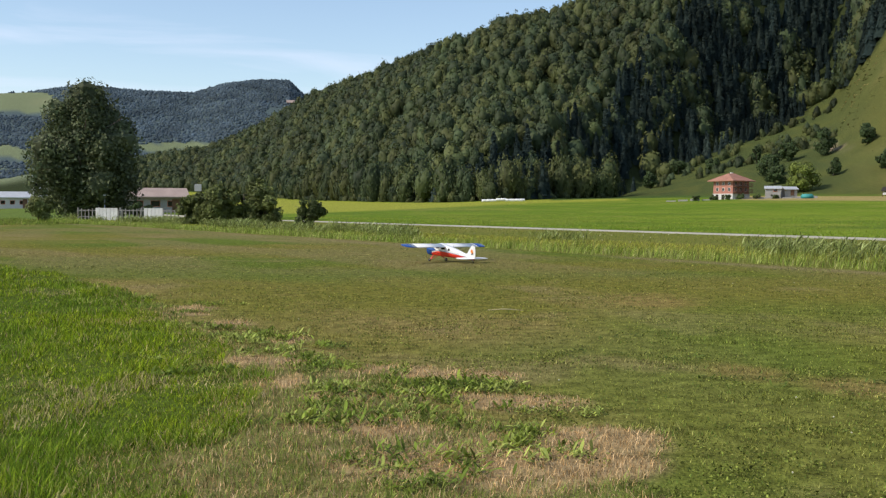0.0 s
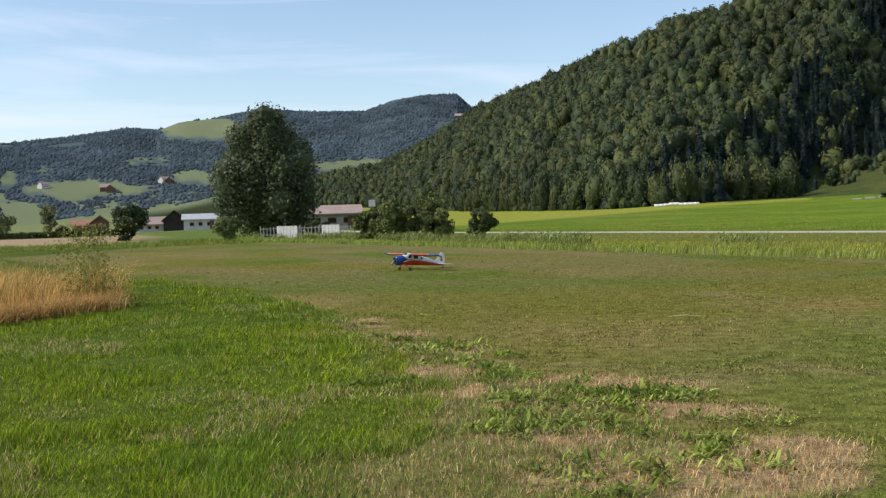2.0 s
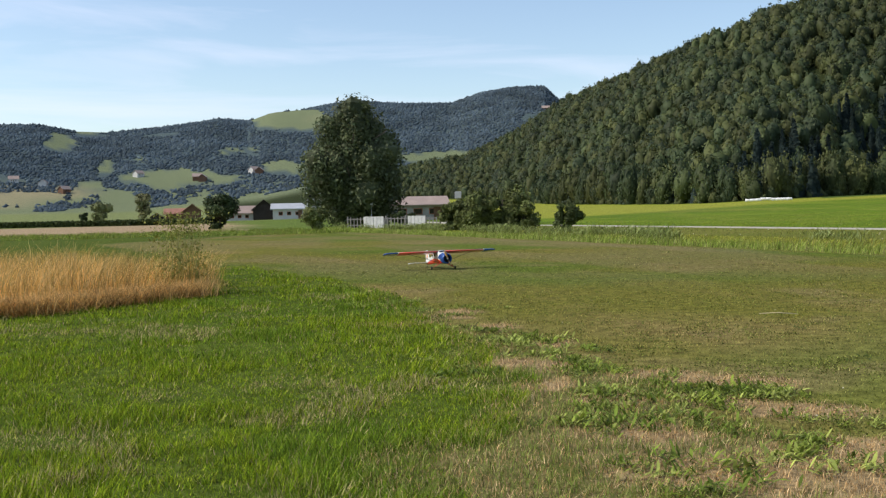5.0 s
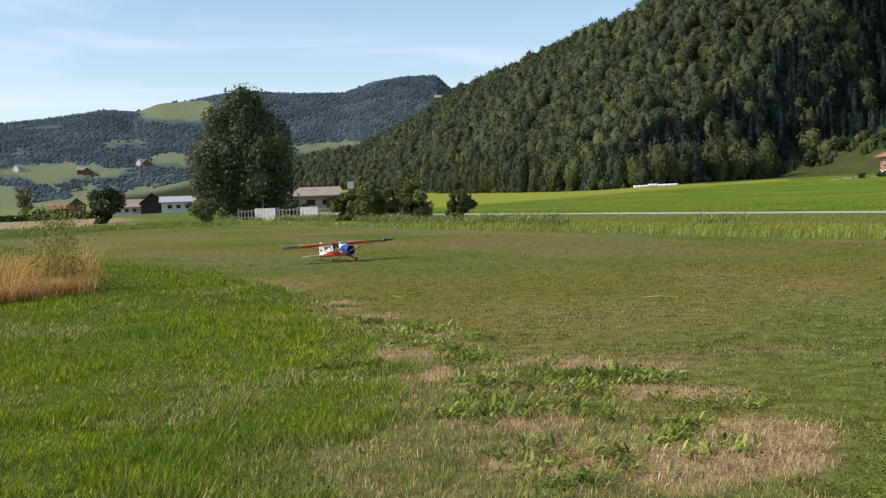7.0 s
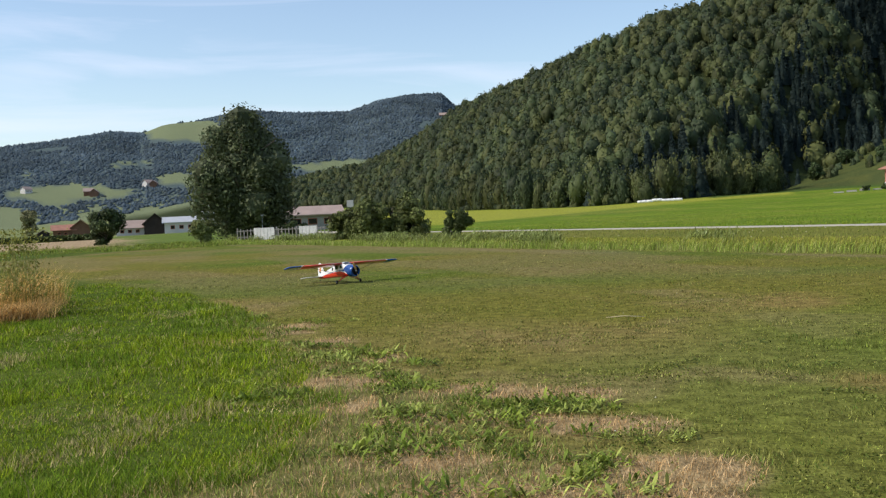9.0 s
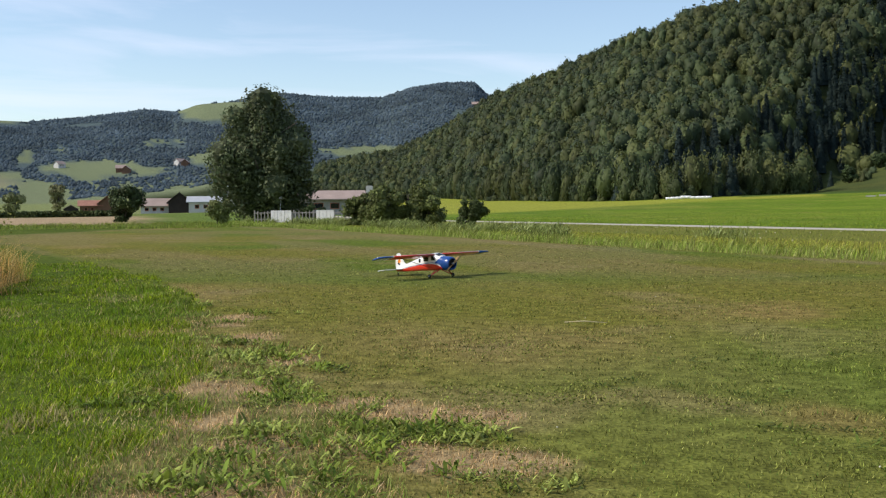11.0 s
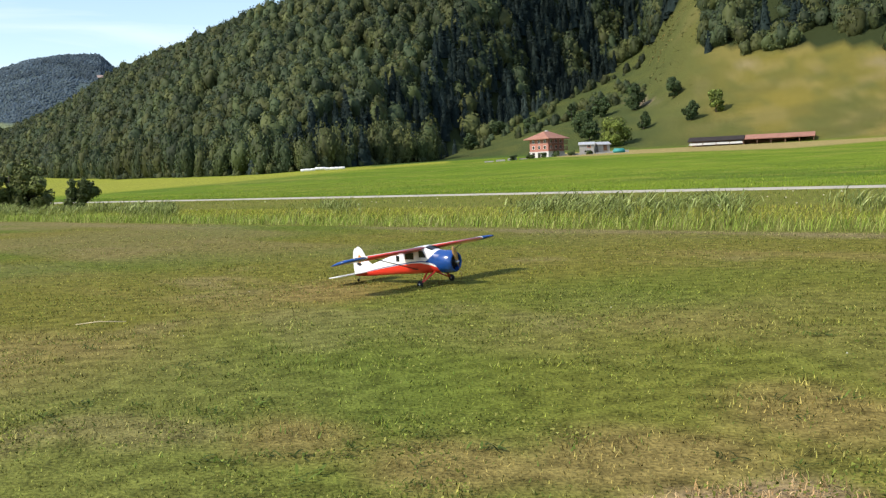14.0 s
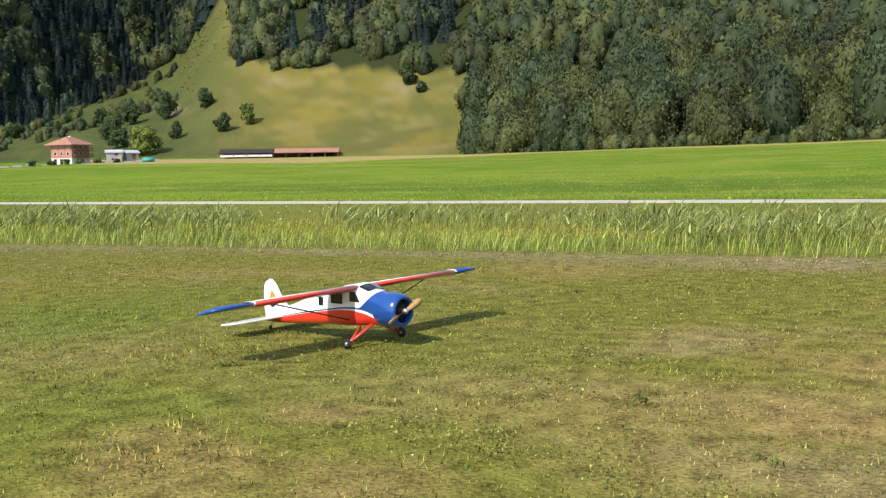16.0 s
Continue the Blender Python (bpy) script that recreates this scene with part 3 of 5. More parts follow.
def scrub(az, el, r):
    left = np.interp(az, FLANK_AZ, FLANK_EL)
    return (az > -20.5) & (az < -11) & (el < left) & (el > left * 0.62) & (vnoise(r, az * 30, 14, 99) > 0.5) & (r < 480)


wood("pasture_scrub", "scrubby dark bushes creeping down from forest onto pasture", -21, -10, 290, 480, 9, BROAD, LEAVES, (0.9, 2.2), GREENS, scrub)



def tussocks(az, el, r):
    rf = np.interp(az, HILL[:, 0], HILL[:, 1])
    x, y = -np.sin(np.radians(az)) * r, np.cos(np.radians(az)) * r
    return ~in_forest(az, el, r) & (r > rf + 4) & (fbm(x, y, 9, 133) > 0.47)


wood("pasture_tussocks", "rank grass tussocks and low thorn scattered over the pasture", -36, -10, 255, 520, 2.6, [crown_template(400 + k, 26, 5, 0.3, ICO0, 0.5, 0.7, 0.9) for k in range(4)], LEAVES, (0.3, 1.0), [(0.075, 0.085, 0.025), (0.15, 0.13, 0.04), (0.10, 0.11, 0.03), (0.27, 0.22, 0.08)], tussocks, (0.5, 0.9))

# ---- paints and building materials ----
WHITE_PAINT = material("white_gloss_paint", (0.80, 0.80, 0.77), 0.25, vary=0.03, scale=8, fine=60, spec=0.5, coat=0.3)
RED_PAINT = material("red_gloss_paint", (0.68, 0.055, 0.035), 0.28, vary=0.05, scale=8, fine=60, spec=0.5, coat=0.3)
BLUE_PAINT = material("blue_gloss_paint", (0.010, 0.065, 0.27), 0.22, vary=0.05, scale=8, fine=60, spec=0.5, coat=0.4)


def hull_material():
    """White gloss with a red belly, a thin blue line and a blue nose: signed distances to the lines lie in the vertices."""
    m = material("painted_hull", (0.8, 0.8, 0.77), 0.27, vary=0.03, scale=8, fine=60, spec=0.5, coat=0.3)
    nt = m.node_tree
    link = nt.links.new
    scale = next(n for n in nt.nodes if n.type == "VECT_MATH")
    at = nt.nodes.new("ShaderNodeVertexColor")
    at.layer_name = "lines"
    sep = nt.nodes.new("ShaderNodeSeparateColor")
    link(at.outputs["Color"], sep.inputs["Color"])

    def over(channel, low, high):
        g = nt.nodes.new("ShaderNodeMath")
        g.operation = "GREATER_THAN"
        link(sep.outputs[channel], g.inputs[0])
        g.inputs[1].default_value = 0.5
        mx = nt.nodes.new("ShaderNodeMix")
        mx.data_type = "RGBA"
        link(g.outputs[0], mx.inputs["Factor"])
        for name, c in (("A", low), ("B", high)):
            if isinstance(c, tuple):
                mx.inputs[name].default_value = (*c, 1)
            else:
                link(c, mx.inputs[name])
        return mx.outputs["Result"]

    white, blue, red = (0.82, 0.82, 0.79), (0.010, 0.065, 0.27), (0.72, 0.045, 0.025)
    link(over("Red", red, over("Green", white, over("Blue", blue, white))), scale.inputs[0])
    return m


HULL_PAINT = hull_material()
DARK_GLASS = material("tinted_glass", (0.012, 0.014, 0.018), 0.06, vary=0.05, scale=9, fine=50, spec=0.6)
BLACK_RUBBER = material("black_rubber", (0.02, 0.02, 0.02), 0.8, vary=0.1, scale=30, fine=90)
GREY_METAL = material("dull_metal", (0.42, 0.42, 0.43), 0.4, 0.7, vary=0.08, scale=20, fine=80)
ENGINE_DARK = material("engine_black", (0.015, 0.015, 0.016), 0.5, vary=0.2, scale=30, fine=90)
PROP_WOOD = material("varnished_propeller_wood", (0.50, 0.30, 0.12), 0.35, vary=0.15, scale=20, fine=90, coat=0.3)
EMBLEM_ORANGE = material("orange_emblem", (0.75, 0.24, 0.03), 0.4, vary=0.1, scale=30, fine=90)
EMBLEM_BLACK = material("black_emblem", (0.02, 0.02, 0.025), 0.4, vary=0.1, scale=30, fine=90)
PLASTER_PINK = material("salmon_plaster", (0.42, 0.19, 0.145), 0.9, vary=0.08, scale=0.7, fine=8)
PLASTER_WHITE = material("white_plaster", (0.58, 0.57, 0.54), 0.9, vary=0.07, scale=0.7, fine=8)
TILES_RED = material("red_roof_tiles", (0.34, 0.17, 0.12), 0.85, vary=0.18, scale=0.8, fine=9, bump=0.03)
TILES_BROWN = material("weathered_roof_tiles", (0.36, 0.28, 0.24), 0.9, vary=0.13, scale=0.5, fine=8, bump=0.03)
TIMBER_DARK = material("tarred_timber", (0.035, 0.028, 0.024), 0.9, vary=0.25, scale=0.8, fine=9)
TIMBER_BROWN = material("brown_timber", (0.16, 0.09, 0.055), 0.9, vary=0.2, scale=0.8, fine=9)
SHEET_GREY = material("grey_sheet_metal", (0.50, 0.52, 0.53), 0.5, 0.2, vary=0.08, scale=0.8, fine=9)
FENCE_WHITE = material("weathered_white_boards", (0.62, 0.62, 0.60), 0.8, vary=0.12, scale=2, fine=20)
FOIL_WHITE = material("white_bale_wrap", (0.80, 0.81, 0.80), 0.35, vary=0.06, scale=2, fine=14, bump=0.03)
TEAL = material("teal_tarpaulin", (0.05, 0.28, 0.27), 0.6, vary=0.1, scale=2, fine=14)


def empty(name, label, category, m=None, group=""):
    ob = new(name)
    ob.empty_display_size = 0.2
    if m is not None:
        ob.matrix_world = m
    return tagged(ob, label, category, group)


# ---- the farm track ----
def build_track():
    s = np.linspace(-60, 190, 180)
    rows = []
    for off, h in ((23.6, -0.03), (23.75, 0.03), (24.4, 0.05), (25.0, 0.055), (25.6, 0.05), (26.2, 0.03), (26.35, -0.03)):
        wob = 0.12 * np.sin(s * 0.21 + off)
        p = EDGE0[None] + EDGE_U[None] * s[:, None] + EDGE_N[None] * (off + wob)[:, None]
        rows.append(np.c_[p, height(p[:, 0], p[:, 1]) + h])
    v = np.concatenate(rows)
    n = len(s)
    f = [(i * n + j, i * n + j + 1, (i + 1) * n + j + 1, (i + 1) * n + j) for i in range(len(rows) - 1) for j in range(n - 1)]
    me = mesh_from("farm_track", v, np.array(f), GRAVEL, True)
    return tagged(new("farm_track", me), "pale gravel farm track between reeds and green field", "track", kind="structure")


build_track()


# ---- grasses ----
def blades(name, label, x, y, h, w, tone, lean=0.35, category="grass", wind=(0.0, 0.0), z=None, simple=False):
    """Grass blades of two bent segments."""
    rng = np.random.default_rng(len(x))
    n = len(x)
    z = height(x, y) if z is None else z
    a = rng.uniform(0, 2 * np.pi, n)
    d = np.c_[np.cos(a), np.sin(a)]
    side = np.c_[-np.sin(a), np.cos(a)] * (w / 2)[:, None]
    bend = d * (h * lean * rng.uniform(0.2, 1.3, n))[:, None] + np.array([wind]) * h[:, None]
    base = np.c_[x, y, z - 0.01]
    mid = base + np.c_[bend * 0.35, h * 0.6]
    tip = base + np.c_[bend, h * rng.uniform(0.85, 1.0, n)]
    s3 = np.c_[side, np.zeros(n)]
    if simple:
        v, per, pattern = np.stack([base - s3, base + s3, tip], 1).reshape(-1, 3), 3, [[0, 1, 2]]
    else:
        v, per, pattern = np.stack([base - s3, base + s3, mid - s3 * 0.8, mid + s3 * 0.8, tip], 1).reshape(-1, 3), 5, [[0, 1, 3], [0, 3, 2], [2, 3, 4]]
    f = (np.array(pattern)[None] + per * np.arange(n)[:, None, None]).reshape(-1, 3)
    me = mesh_from(name, v, f, BLADES)
    colour_verts(me, np.repeat(tone, per, axis=0))
    return tagged(new(name, me), label, category, kind="stuff")


def near_points(rng, n, az0, az1, r0, r1, power=1.0):
    """Points that thin out with distance."""
    a = np.radians(rng.uniform(az0, az1, n))
    r = r0 * (r1 / r0) ** (rng.uniform(0, 1, n) ** power)
    return -np.sin(a) * r, np.cos(a) * r


def mix_tones(rng, n, tones, spread=0.2):
    t = np.array(tones)[rng.integers(0, len(tones), n)]
    return t * rng.uniform(1 - spread, 1 + spread, (n, 1))


def build_meadow():
    rng = np.random.default_rng(11)
    x, y = near_points(rng, 420000, -8, 48, 4.2, 34, 0.85)
    keep = (lush_mask(x, y) > 0) & ~in_stand(x, y)
    x, y = x[keep], y[keep]
    patch, wide = fbm(x, y, 0.55, 73), fbm(x, y, 2.4, 74)
    n = len(x)
    d = np.hypot(x, y)
    h = (0.034 + 0.066 * sstep(0.3, 0.75, patch)) * rng.uniform(0.5, 1.4, n) * (0.75 + 0.5 * wide)
    t = mix_tones(rng, n, [(0.215, 0.31, 0.012), (0.285, 0.37, 0.018), (0.15, 0.24, 0.014), (0.34, 0.39, 0.030), (0.12, 0.19, 0.016)])
    t = lerp(t, np.array([[0.12, 0.22, 0.025]]), 0.45 * sstep(0.52, 0.68, fbm(x, y, 1.6, 76)))
    dry = (rng.uniform(0, 1, n) < 0.06 + 0.45 * sstep(0.55, 0.72, fbm(x, y, 0.9, 75)) * sstep(0.45, 0.6, 1 - wide)) * 1.0
    t = lerp(t, mix_tones(rng, n, [(0.42, 0.36, 0.15), (0.50, 0.40, 0.20)]), dry)
    blades("meadow_grass", "lush uncut green meadow grass with dry stems", x, y, h, rng.uniform(0.004, 0.010, n) * np.interp(d, [6, 25], [1, 2.6]), t, 1.0, wind=(0.05, 0.03), simple=True)
    # border: straw and green mixed
    x, y = near_points(rng, 260000, -45, 40, 4.2, 24, 0.8)
    lm, lu = lush_mask(x, y), lushness(x, y)
    st = straw(x, y)
    keep = ((lm < 0.5) & (lu > 0.25)) | (st > 0.35)
    keep &= ~in_stand(x, y)
    x, y, st = x[keep], y[keep], st[keep]
    n = len(x)
    pale = rng.uniform(0, 1, n) < 0.45 + 0.55 * st
    t = np.where(pale[:, None], mix_tones(rng, n, [(0.60, 0.41, 0.20), (0.52, 0.34, 0.15), (0.64, 0.47, 0.26)]), mix_tones(rng, n, [(0.23, 0.29, 0.055), (0.29, 0.33, 0.085), (0.18, 0.24, 0.045)]))
    h = np.where(pale, 0.05, 0.07) * rng.uniform(0.5, 1.4, n)
    blades("border_grass", "bleached straw mixed with green grass along the mown strip", x, y, h, rng.uniform(0.0025, 0.006, n) * np.interp(np.hypot(x, y), [6, 25], [1, 2.2]), t, 1.1)
    # stubble of the mown strip
    x, y = near_points(rng, 420000, -64, 30, 4.6, 46, 0.75)
    along, beyond = edge_coords(x, y)
    keep = (lushness(x, y) < 0.5) & (beyond < 0.3) & (straw(x, y) < 0.6)
    x, y = x[keep], y[keep]
    n = len(x)
    g = ground_tone(x, y, np.zeros(n))
    bright = rng.uniform(0, 1, n)
    t = g * rng.uniform(0.6, 2.4, (n, 1))
    t = np.where((bright > 0.86)[:, None], t * 0.4 + np.array([[0.32, 0.31, 0.10]]) * 0.7, t)
    t = np.where((bright < 0.16)[:, None], np.array([[0.10, 0.16, 0.03]]) * rng.uniform(0.7, 1.3, (n, 1)), t)
    d = np.hypot(x, y)
    tuft = sstep(0.55, 0.8, fbm(x, y, 0.5, 77))
    blades("mown_stubble", "short mown grass and clover of the strip", x, y, rng.uniform(0.012, 0.036, n) * (1 + 0.8 * tuft), rng.uniform(0.005, 0.012, n) * np.interp(d, [6, 35], [1, 3.0]), t, 1.0, simple=True)


# stand of tall dry grass beside the strip
STAND = np.array([(-10.55, 20.1), (-11.6, 15.9), (-14.2, 13.2), (-24, 11.7), (-27, 20), (-17, 25.5), (-11.6, 23.6)])


def in_stand(x, y):
    inside = np.ones(np.shape(x), bool)
    for (x0, y0), (x1, y1) in zip(STAND, np.roll(STAND, -1, axis=0)):
        inside &= (x1 - x0) * (y - y0) - (y1 - y0) * (x - x0) < 0
    return inside


def build_stand():
    rng = np.random.default_rng(23)
    x, y = rng.uniform(-27, -9.7, 140000), rng.uniform(11, 26, 140000)
    x, y = x + 0.25 * np.sin(y * 3), y + 0.2 * np.sin(x * 4)
    keep = in_stand(x, y) & (np.degrees(np.arctan2(-x, y)) < 47)
    x, y = x[keep], y[keep]
    n = len(x)
    h = rng.uniform(0.40, 1.0, n) * (0.55 + 0.9 * fbm(x, y, 1.5, 81)) * np.where(rng.uniform(0, 1, n) < 0.04, 1.3, 1)
    low = rng.uniform(0, 1, n) < 0.25
    h = np.where(low, h * 0.45, h)
    t = mix_tones(rng, n, [(0.70, 0.44, 0.13), (0.76, 0.52, 0.19), (0.60, 0.35, 0.10), (0.80, 0.60, 0.28)])
    green = rng.uniform(0, 1, n) < 0.08 + 0.16 * (y > 19.5)
    t = np.where(green[:, None], mix_tones(rng, n, [(0.16, 0.18, 0.04)]), t)
    blades("tall_dry_grass", "tall sun-bleached golden grass stand", x, y, h, rng.uniform(0.004, 0.009, n), t, 0.75, wind=(0.2, -0.04))
    # beaten-down straw along its front
    s = rng.uniform(0, 1, 9000)
    p = np.where((s < 0.5)[:, None], STAND[1] + (STAND[2] - STAND[1]) * (2 * s)[:, None], STAND[0] + (STAND[1] - STAND[0]) * (2 * s - 1)[:, None])
    p = p + rng.normal(0, 0.28, p.shape) + (0.15, -0.15)
    blades("fallen_straw", "beaten-down pale straw at the foot of tall grass", p[:, 0], p[:, 1], rng.uniform(0.2, 0.45, 9000), rng.uniform(0.008, 0.014, 9000), mix_tones(rng, 9000, [(0.68, 0.47, 0.19), (0.57, 0.37, 0.14)]), 2.2)
    # a thin green weed standing above it
    th = empty("tall_weed", "tall thin green weed among golden dry grass", "weed", pose(-10.95, 20.2, 0))
    stalk = material("weed_stalk", (0.33, 0.33, 0.10), 0.8, vary=0.2)
    r2 = random.Random(5)
    for _ in range(26):
        a, q, hh = r2.uniform(0, 6.28), r2.uniform(0, 0.45), r2.uniform(1.0, 1.75)
        px_, py_ = math.cos(a) * q, math.sin(a) * q
        part("stalk", tube_bm([(px_, py_, 0), (px_ + 0.04, py_, hh * 0.5), (px_ + r2.uniform(0, 0.18), py_ + r2.uniform(-0.1, 0.1), hh)], [0.008, 0.006, 0.003], 4), stalk, th)
    rr = np.random.default_rng(6)
    c = np.c_[rr.normal(0.06, 0.33, 2200), rr.normal(0, 0.33, 2200), rr.uniform(0.35, 1.75, 2200)]
    v, f = leaf_tris(rr, c, rr.normal(size=(2200, 3)), 0.026)
    me = mesh_from("leaves", v, f, LEAVES)
    colour_verts(me, np.tile((0.26, 0.27, 0.06), (len(v), 1)))
    new("leaves", me).parent = th


def build_reeds():
    rng = np.random.default_rng(31)
    n = 66000
    along = rng.uniform(-14, 105, n)
    beyond = 0.1 + 9.5 * rng.uniform(0, 1, n) ** 1.25
    beyond = beyond + 0.5 * (fbm(along, along * 0, 1.5, 83) - 0.5)
    x, y = [EDGE0[k] + EDGE_U[k] * along + EDGE_N[k] * beyond for k in (0, 1)]
    az = np.degrees(np.arctan2(-x, y))
    keep = (az < 24) & (az > -64)
    x, y, along, beyond = x[keep], y[keep], along[keep], beyond[keep]
    n = len(x)
    clump = fbm(along, beyond * 1.6, 4.4, 85)
    reed = (beyond > 1.6) & (clump > 0.64 - 0.10 * sstep(14, -4, along))
    h = np.where(reed, rng.uniform(0.42, 0.85, n), rng.uniform(0.25, 0.5, n) * np.interp(beyond, [1.5, 3.0], [1, 0.55])) * np.interp(beyond, [0, 0.6, 3, 6, 9.5], [0.7, 1, 1, 0.9, 0.6])
    h = h * (0.62 + 0.6 * fbm(along, beyond, 0.9, 86))
    t = mix_tones(rng, n, [(0.27, 0.36, 0.06), (0.34, 0.41, 0.09), (0.21, 0.30, 0.045), (0.42, 0.42, 0.15)])
    t = np.where(reed[:, None], mix_tones(rng, n, [(0.24, 0.29, 0.07), (0.31, 0.34, 0.10), (0.19, 0.23, 0.055)]), t)
    t = np.where(((beyond > 2.2) & ~reed)[:, None], mix_tones(rng, n, [(0.30, 0.34, 0.045), (0.44, 0.39, 0.09), (0.25, 0.30, 0.04), (0.37, 0.37, 0.07)]), t)
    w = rng.uniform(0.006, 0.014, n) * np.where(reed, 1.3, 1) * np.interp(along, [0, 100], [1, 2.4])
    blades("reeds", "green reeds and rank grass along the ditch", x, y, h, w, t, 1.0, "reeds", wind=(0.22, -0.05))
    # long leaves that arch from the reed stems
    q = rng.permutation(np.nonzero(reed)[0])[:11000]
    m = len(q)
    blades("reed_leaves", "grey-green arching leaves of the reed clumps", x[q] + 0.1 * rng.normal(size=m), y[q] + 0.1 * rng.normal(size=m), rng.uniform(0.12, 0.32, m), rng.uniform(0.018, 0.034, m) * np.interp(along[q], [0, 100], [1, 1.8]),
           mix_tones(rng, m, [(0.25, 0.30, 0.10), (0.34, 0.38, 0.15), (0.19, 0.24, 0.07)]), 2.2, "reeds", wind=(0.5, -0.1), z=height(x[q], y[q]) + h[q] * rng.uniform(0.3, 0.9, m))
    # pale flower heads
    k = 70
    along, beyond = rng.uniform(-12, 90, k), rng.uniform(0.8, 7, k)
    x, y = [EDGE0[q] + EDGE_U[q] * along + EDGE_N[q] * beyond for q in (0, 1)]
    c = np.c_[x, y, rng.uniform(0.4, 0.62, k)]
    v = (ICO1[0][None] * (0.020, 0.020, 0.014) + c[:, None]).reshape(-1, 3)
    f = (ICO1[1][None] + (np.arange(k) * len(ICO1[0]))[:, None, None]).reshape(-1, 3)
    me = mesh_from("meadowsweet", v, f, material("cream_flowers", (0.72, 0.68, 0.48), 0.9, vary=0.1))
    tagged(new("meadowsweet", me), "cream flower heads among the reeds", "flowers", kind="stuff")
    # long grass of the field beyond the track and the bank before it
    n = 45000
    along, beyond = rng.uniform(-30, 120, n), np.where(rng.uniform(0, 1, n) < 0.35, rng.uniform(9, 23, n), 27 + 45 * rng.uniform(0, 1, n) ** 1.6)
    x, y = [EDGE0[k] + EDGE_U[k] * along + EDGE_N[k] * beyond for k in (0, 1)]
    az = np.degrees(np.arctan2(-x, y))
    keep = (az < 12) & (az > -64)
    x, y, beyond = x[keep], y[keep], beyond[keep]
    n = len(x)
    t = np.where((beyond < 25)[:, None], mix_tones(rng, n, [(0.21, 0.26, 0.045), (0.27, 0.27, 0.06), (0.17, 0.22, 0.035)]), mix_tones(rng, n, [(0.18, 0.28, 0.02), (0.22, 0.30, 0.028), (0.15, 0.24, 0.02), (0.30, 0.33, 0.06)]))
    blades("field_grass", "tall bright green grass of the hay field", x, y, np.where(beyond < 25, rng.uniform(0.05, 0.13, n), rng.uniform(0.06, 0.17, n)), rng.uniform(0.012, 0.035, n), t, 0.9, wind=(0.2, 0))


def build_rank_grass():
    """Uncut grass beyond the end of the mown strip, up to the fence and the stubble."""
    rng = np.random.default_rng(61)
    n = 34000
    a, r = np.radians(rng.uniform(9, 42, n)), 86 * (126 / 86) ** rng.uniform(0, 1, n)
    x, y = -np.sin(a) * r, np.cos(a) * r
    keep = (r > 92 + 10 * (fbm(x, y, 9, 137) - 0.5)) & (edge_coords(x, y)[1] < 6)
    x, y = x[keep], y[keep]
    n = len(x)
    tuft = fbm(x, y, 2.5, 139)
    t = mix_tones(rng, n, [(0.17, 0.24, 0.03), (0.24, 0.29, 0.05), (0.13, 0.19, 0.025), (0.30, 0.30, 0.09)])
    blades("rank_grass", "uncut rank green grass at the end of the mown strip", x, y, (0.08 + 0.30 * sstep(0.4, 0.75, tuft)) * rng.uniform(0.6, 1.3, n), rng.uniform(0.03, 0.07, n), t, 0.8, wind=(0.15, 0), simple=True)


build_meadow()
build_rank_grass()
build_stand()
build_reeds()


# broad-leaved weeds along the mown border
def weed_arrays(seed, leaves, length, spread, low=0.35, high=1.25):
    """A clump of broad pointed leaves that rise and arch over."""
    rng = np.random.default_rng(seed)
    V, F = [], []
    for _ in range(leaves):
        a, up, L = rng.uniform(0, 6.283), rng.uniform(low, high), length * rng.uniform(0.55, 1.2)
        o = rng.normal(0, spread, 2)
        d, s = np.array((math.cos(a), math.sin(a))), np.array((-math.sin(a), math.cos(a)))
        w = L * rng.uniform(0.06, 0.11)
        b, sag = len(V), rng.uniform(0.25, 0.6)
        for t, ww in ((0, 0.3), (0.35, 0.95), (0.7, 0.85), (1.0, 0.05)):
            zz = L * (math.sin(up) * t - sag * math.cos(up) * t * t)
            c = o + d * L * t * math.cos(up)
            V.append((*(c - s * w * ww), max(zz, 0) + 0.012))
            V.append((*(c + s * w * ww), max(zz, 0) + 0.012 + 0.2 * w))
        for q in range(3):
            F += [(b + 2 * q, b + 2 * q + 1, b + 2 * q + 3), (b + 2 * q, b + 2 * q + 3, b + 2 * q + 2)]
    return np.array(V), np.array(F), np.ones(len(V))


BROADLEAF = material("weed_leaf", (0.2, 0.3, 0.05), 0.65, vary=0.12, scale=5, fine=30, island=0.35, attr="tone", spec=0.15, translucent=0.3)
WEED_SPOTS = [(-6.1, 19.2), (-5.3, 18.1), (-6.7, 19.9), (-5.7, 17.6), (-2.3, 12.8), (-2.0, 12.8), (-2.6, 13.3), (-3.4, 14.3), (-2.8, 12.8), (-2.9, 10.9), (-2.5, 10.1), (-0.9, 10.5), (-1.3, 10.5), (-0.5, 9.2), (-0.2, 8.6), (-0.7, 8.5),
              (0.1, 9.3), (0.3, 9.3), (-0.1, 9.0), (-0.9, 9.2), (-1.1, 7.9), (-0.9, 7.8), (-1.1, 8.4), (-0.4, 8.0), (-0.2, 6.7), (-0.1, 6.3), (0.6, 7.2), (0.7, 6.9), (0.3, 7.6), (0.7, 8.2), (0.4, 9.4), (-7.9, 22.0), (-4.0, 15.8),
              (-2.2, 12.5), (-1.5, 12.0), (-1.5, 11.0), (-1.0, 10.6), (-0.1, 9.5), (0.35, 9.25), (-3.8, 17.2), (-1.9, 11.6), (-3.1, 13.6), (-0.5, 9.8), (-4.6, 16.6)]
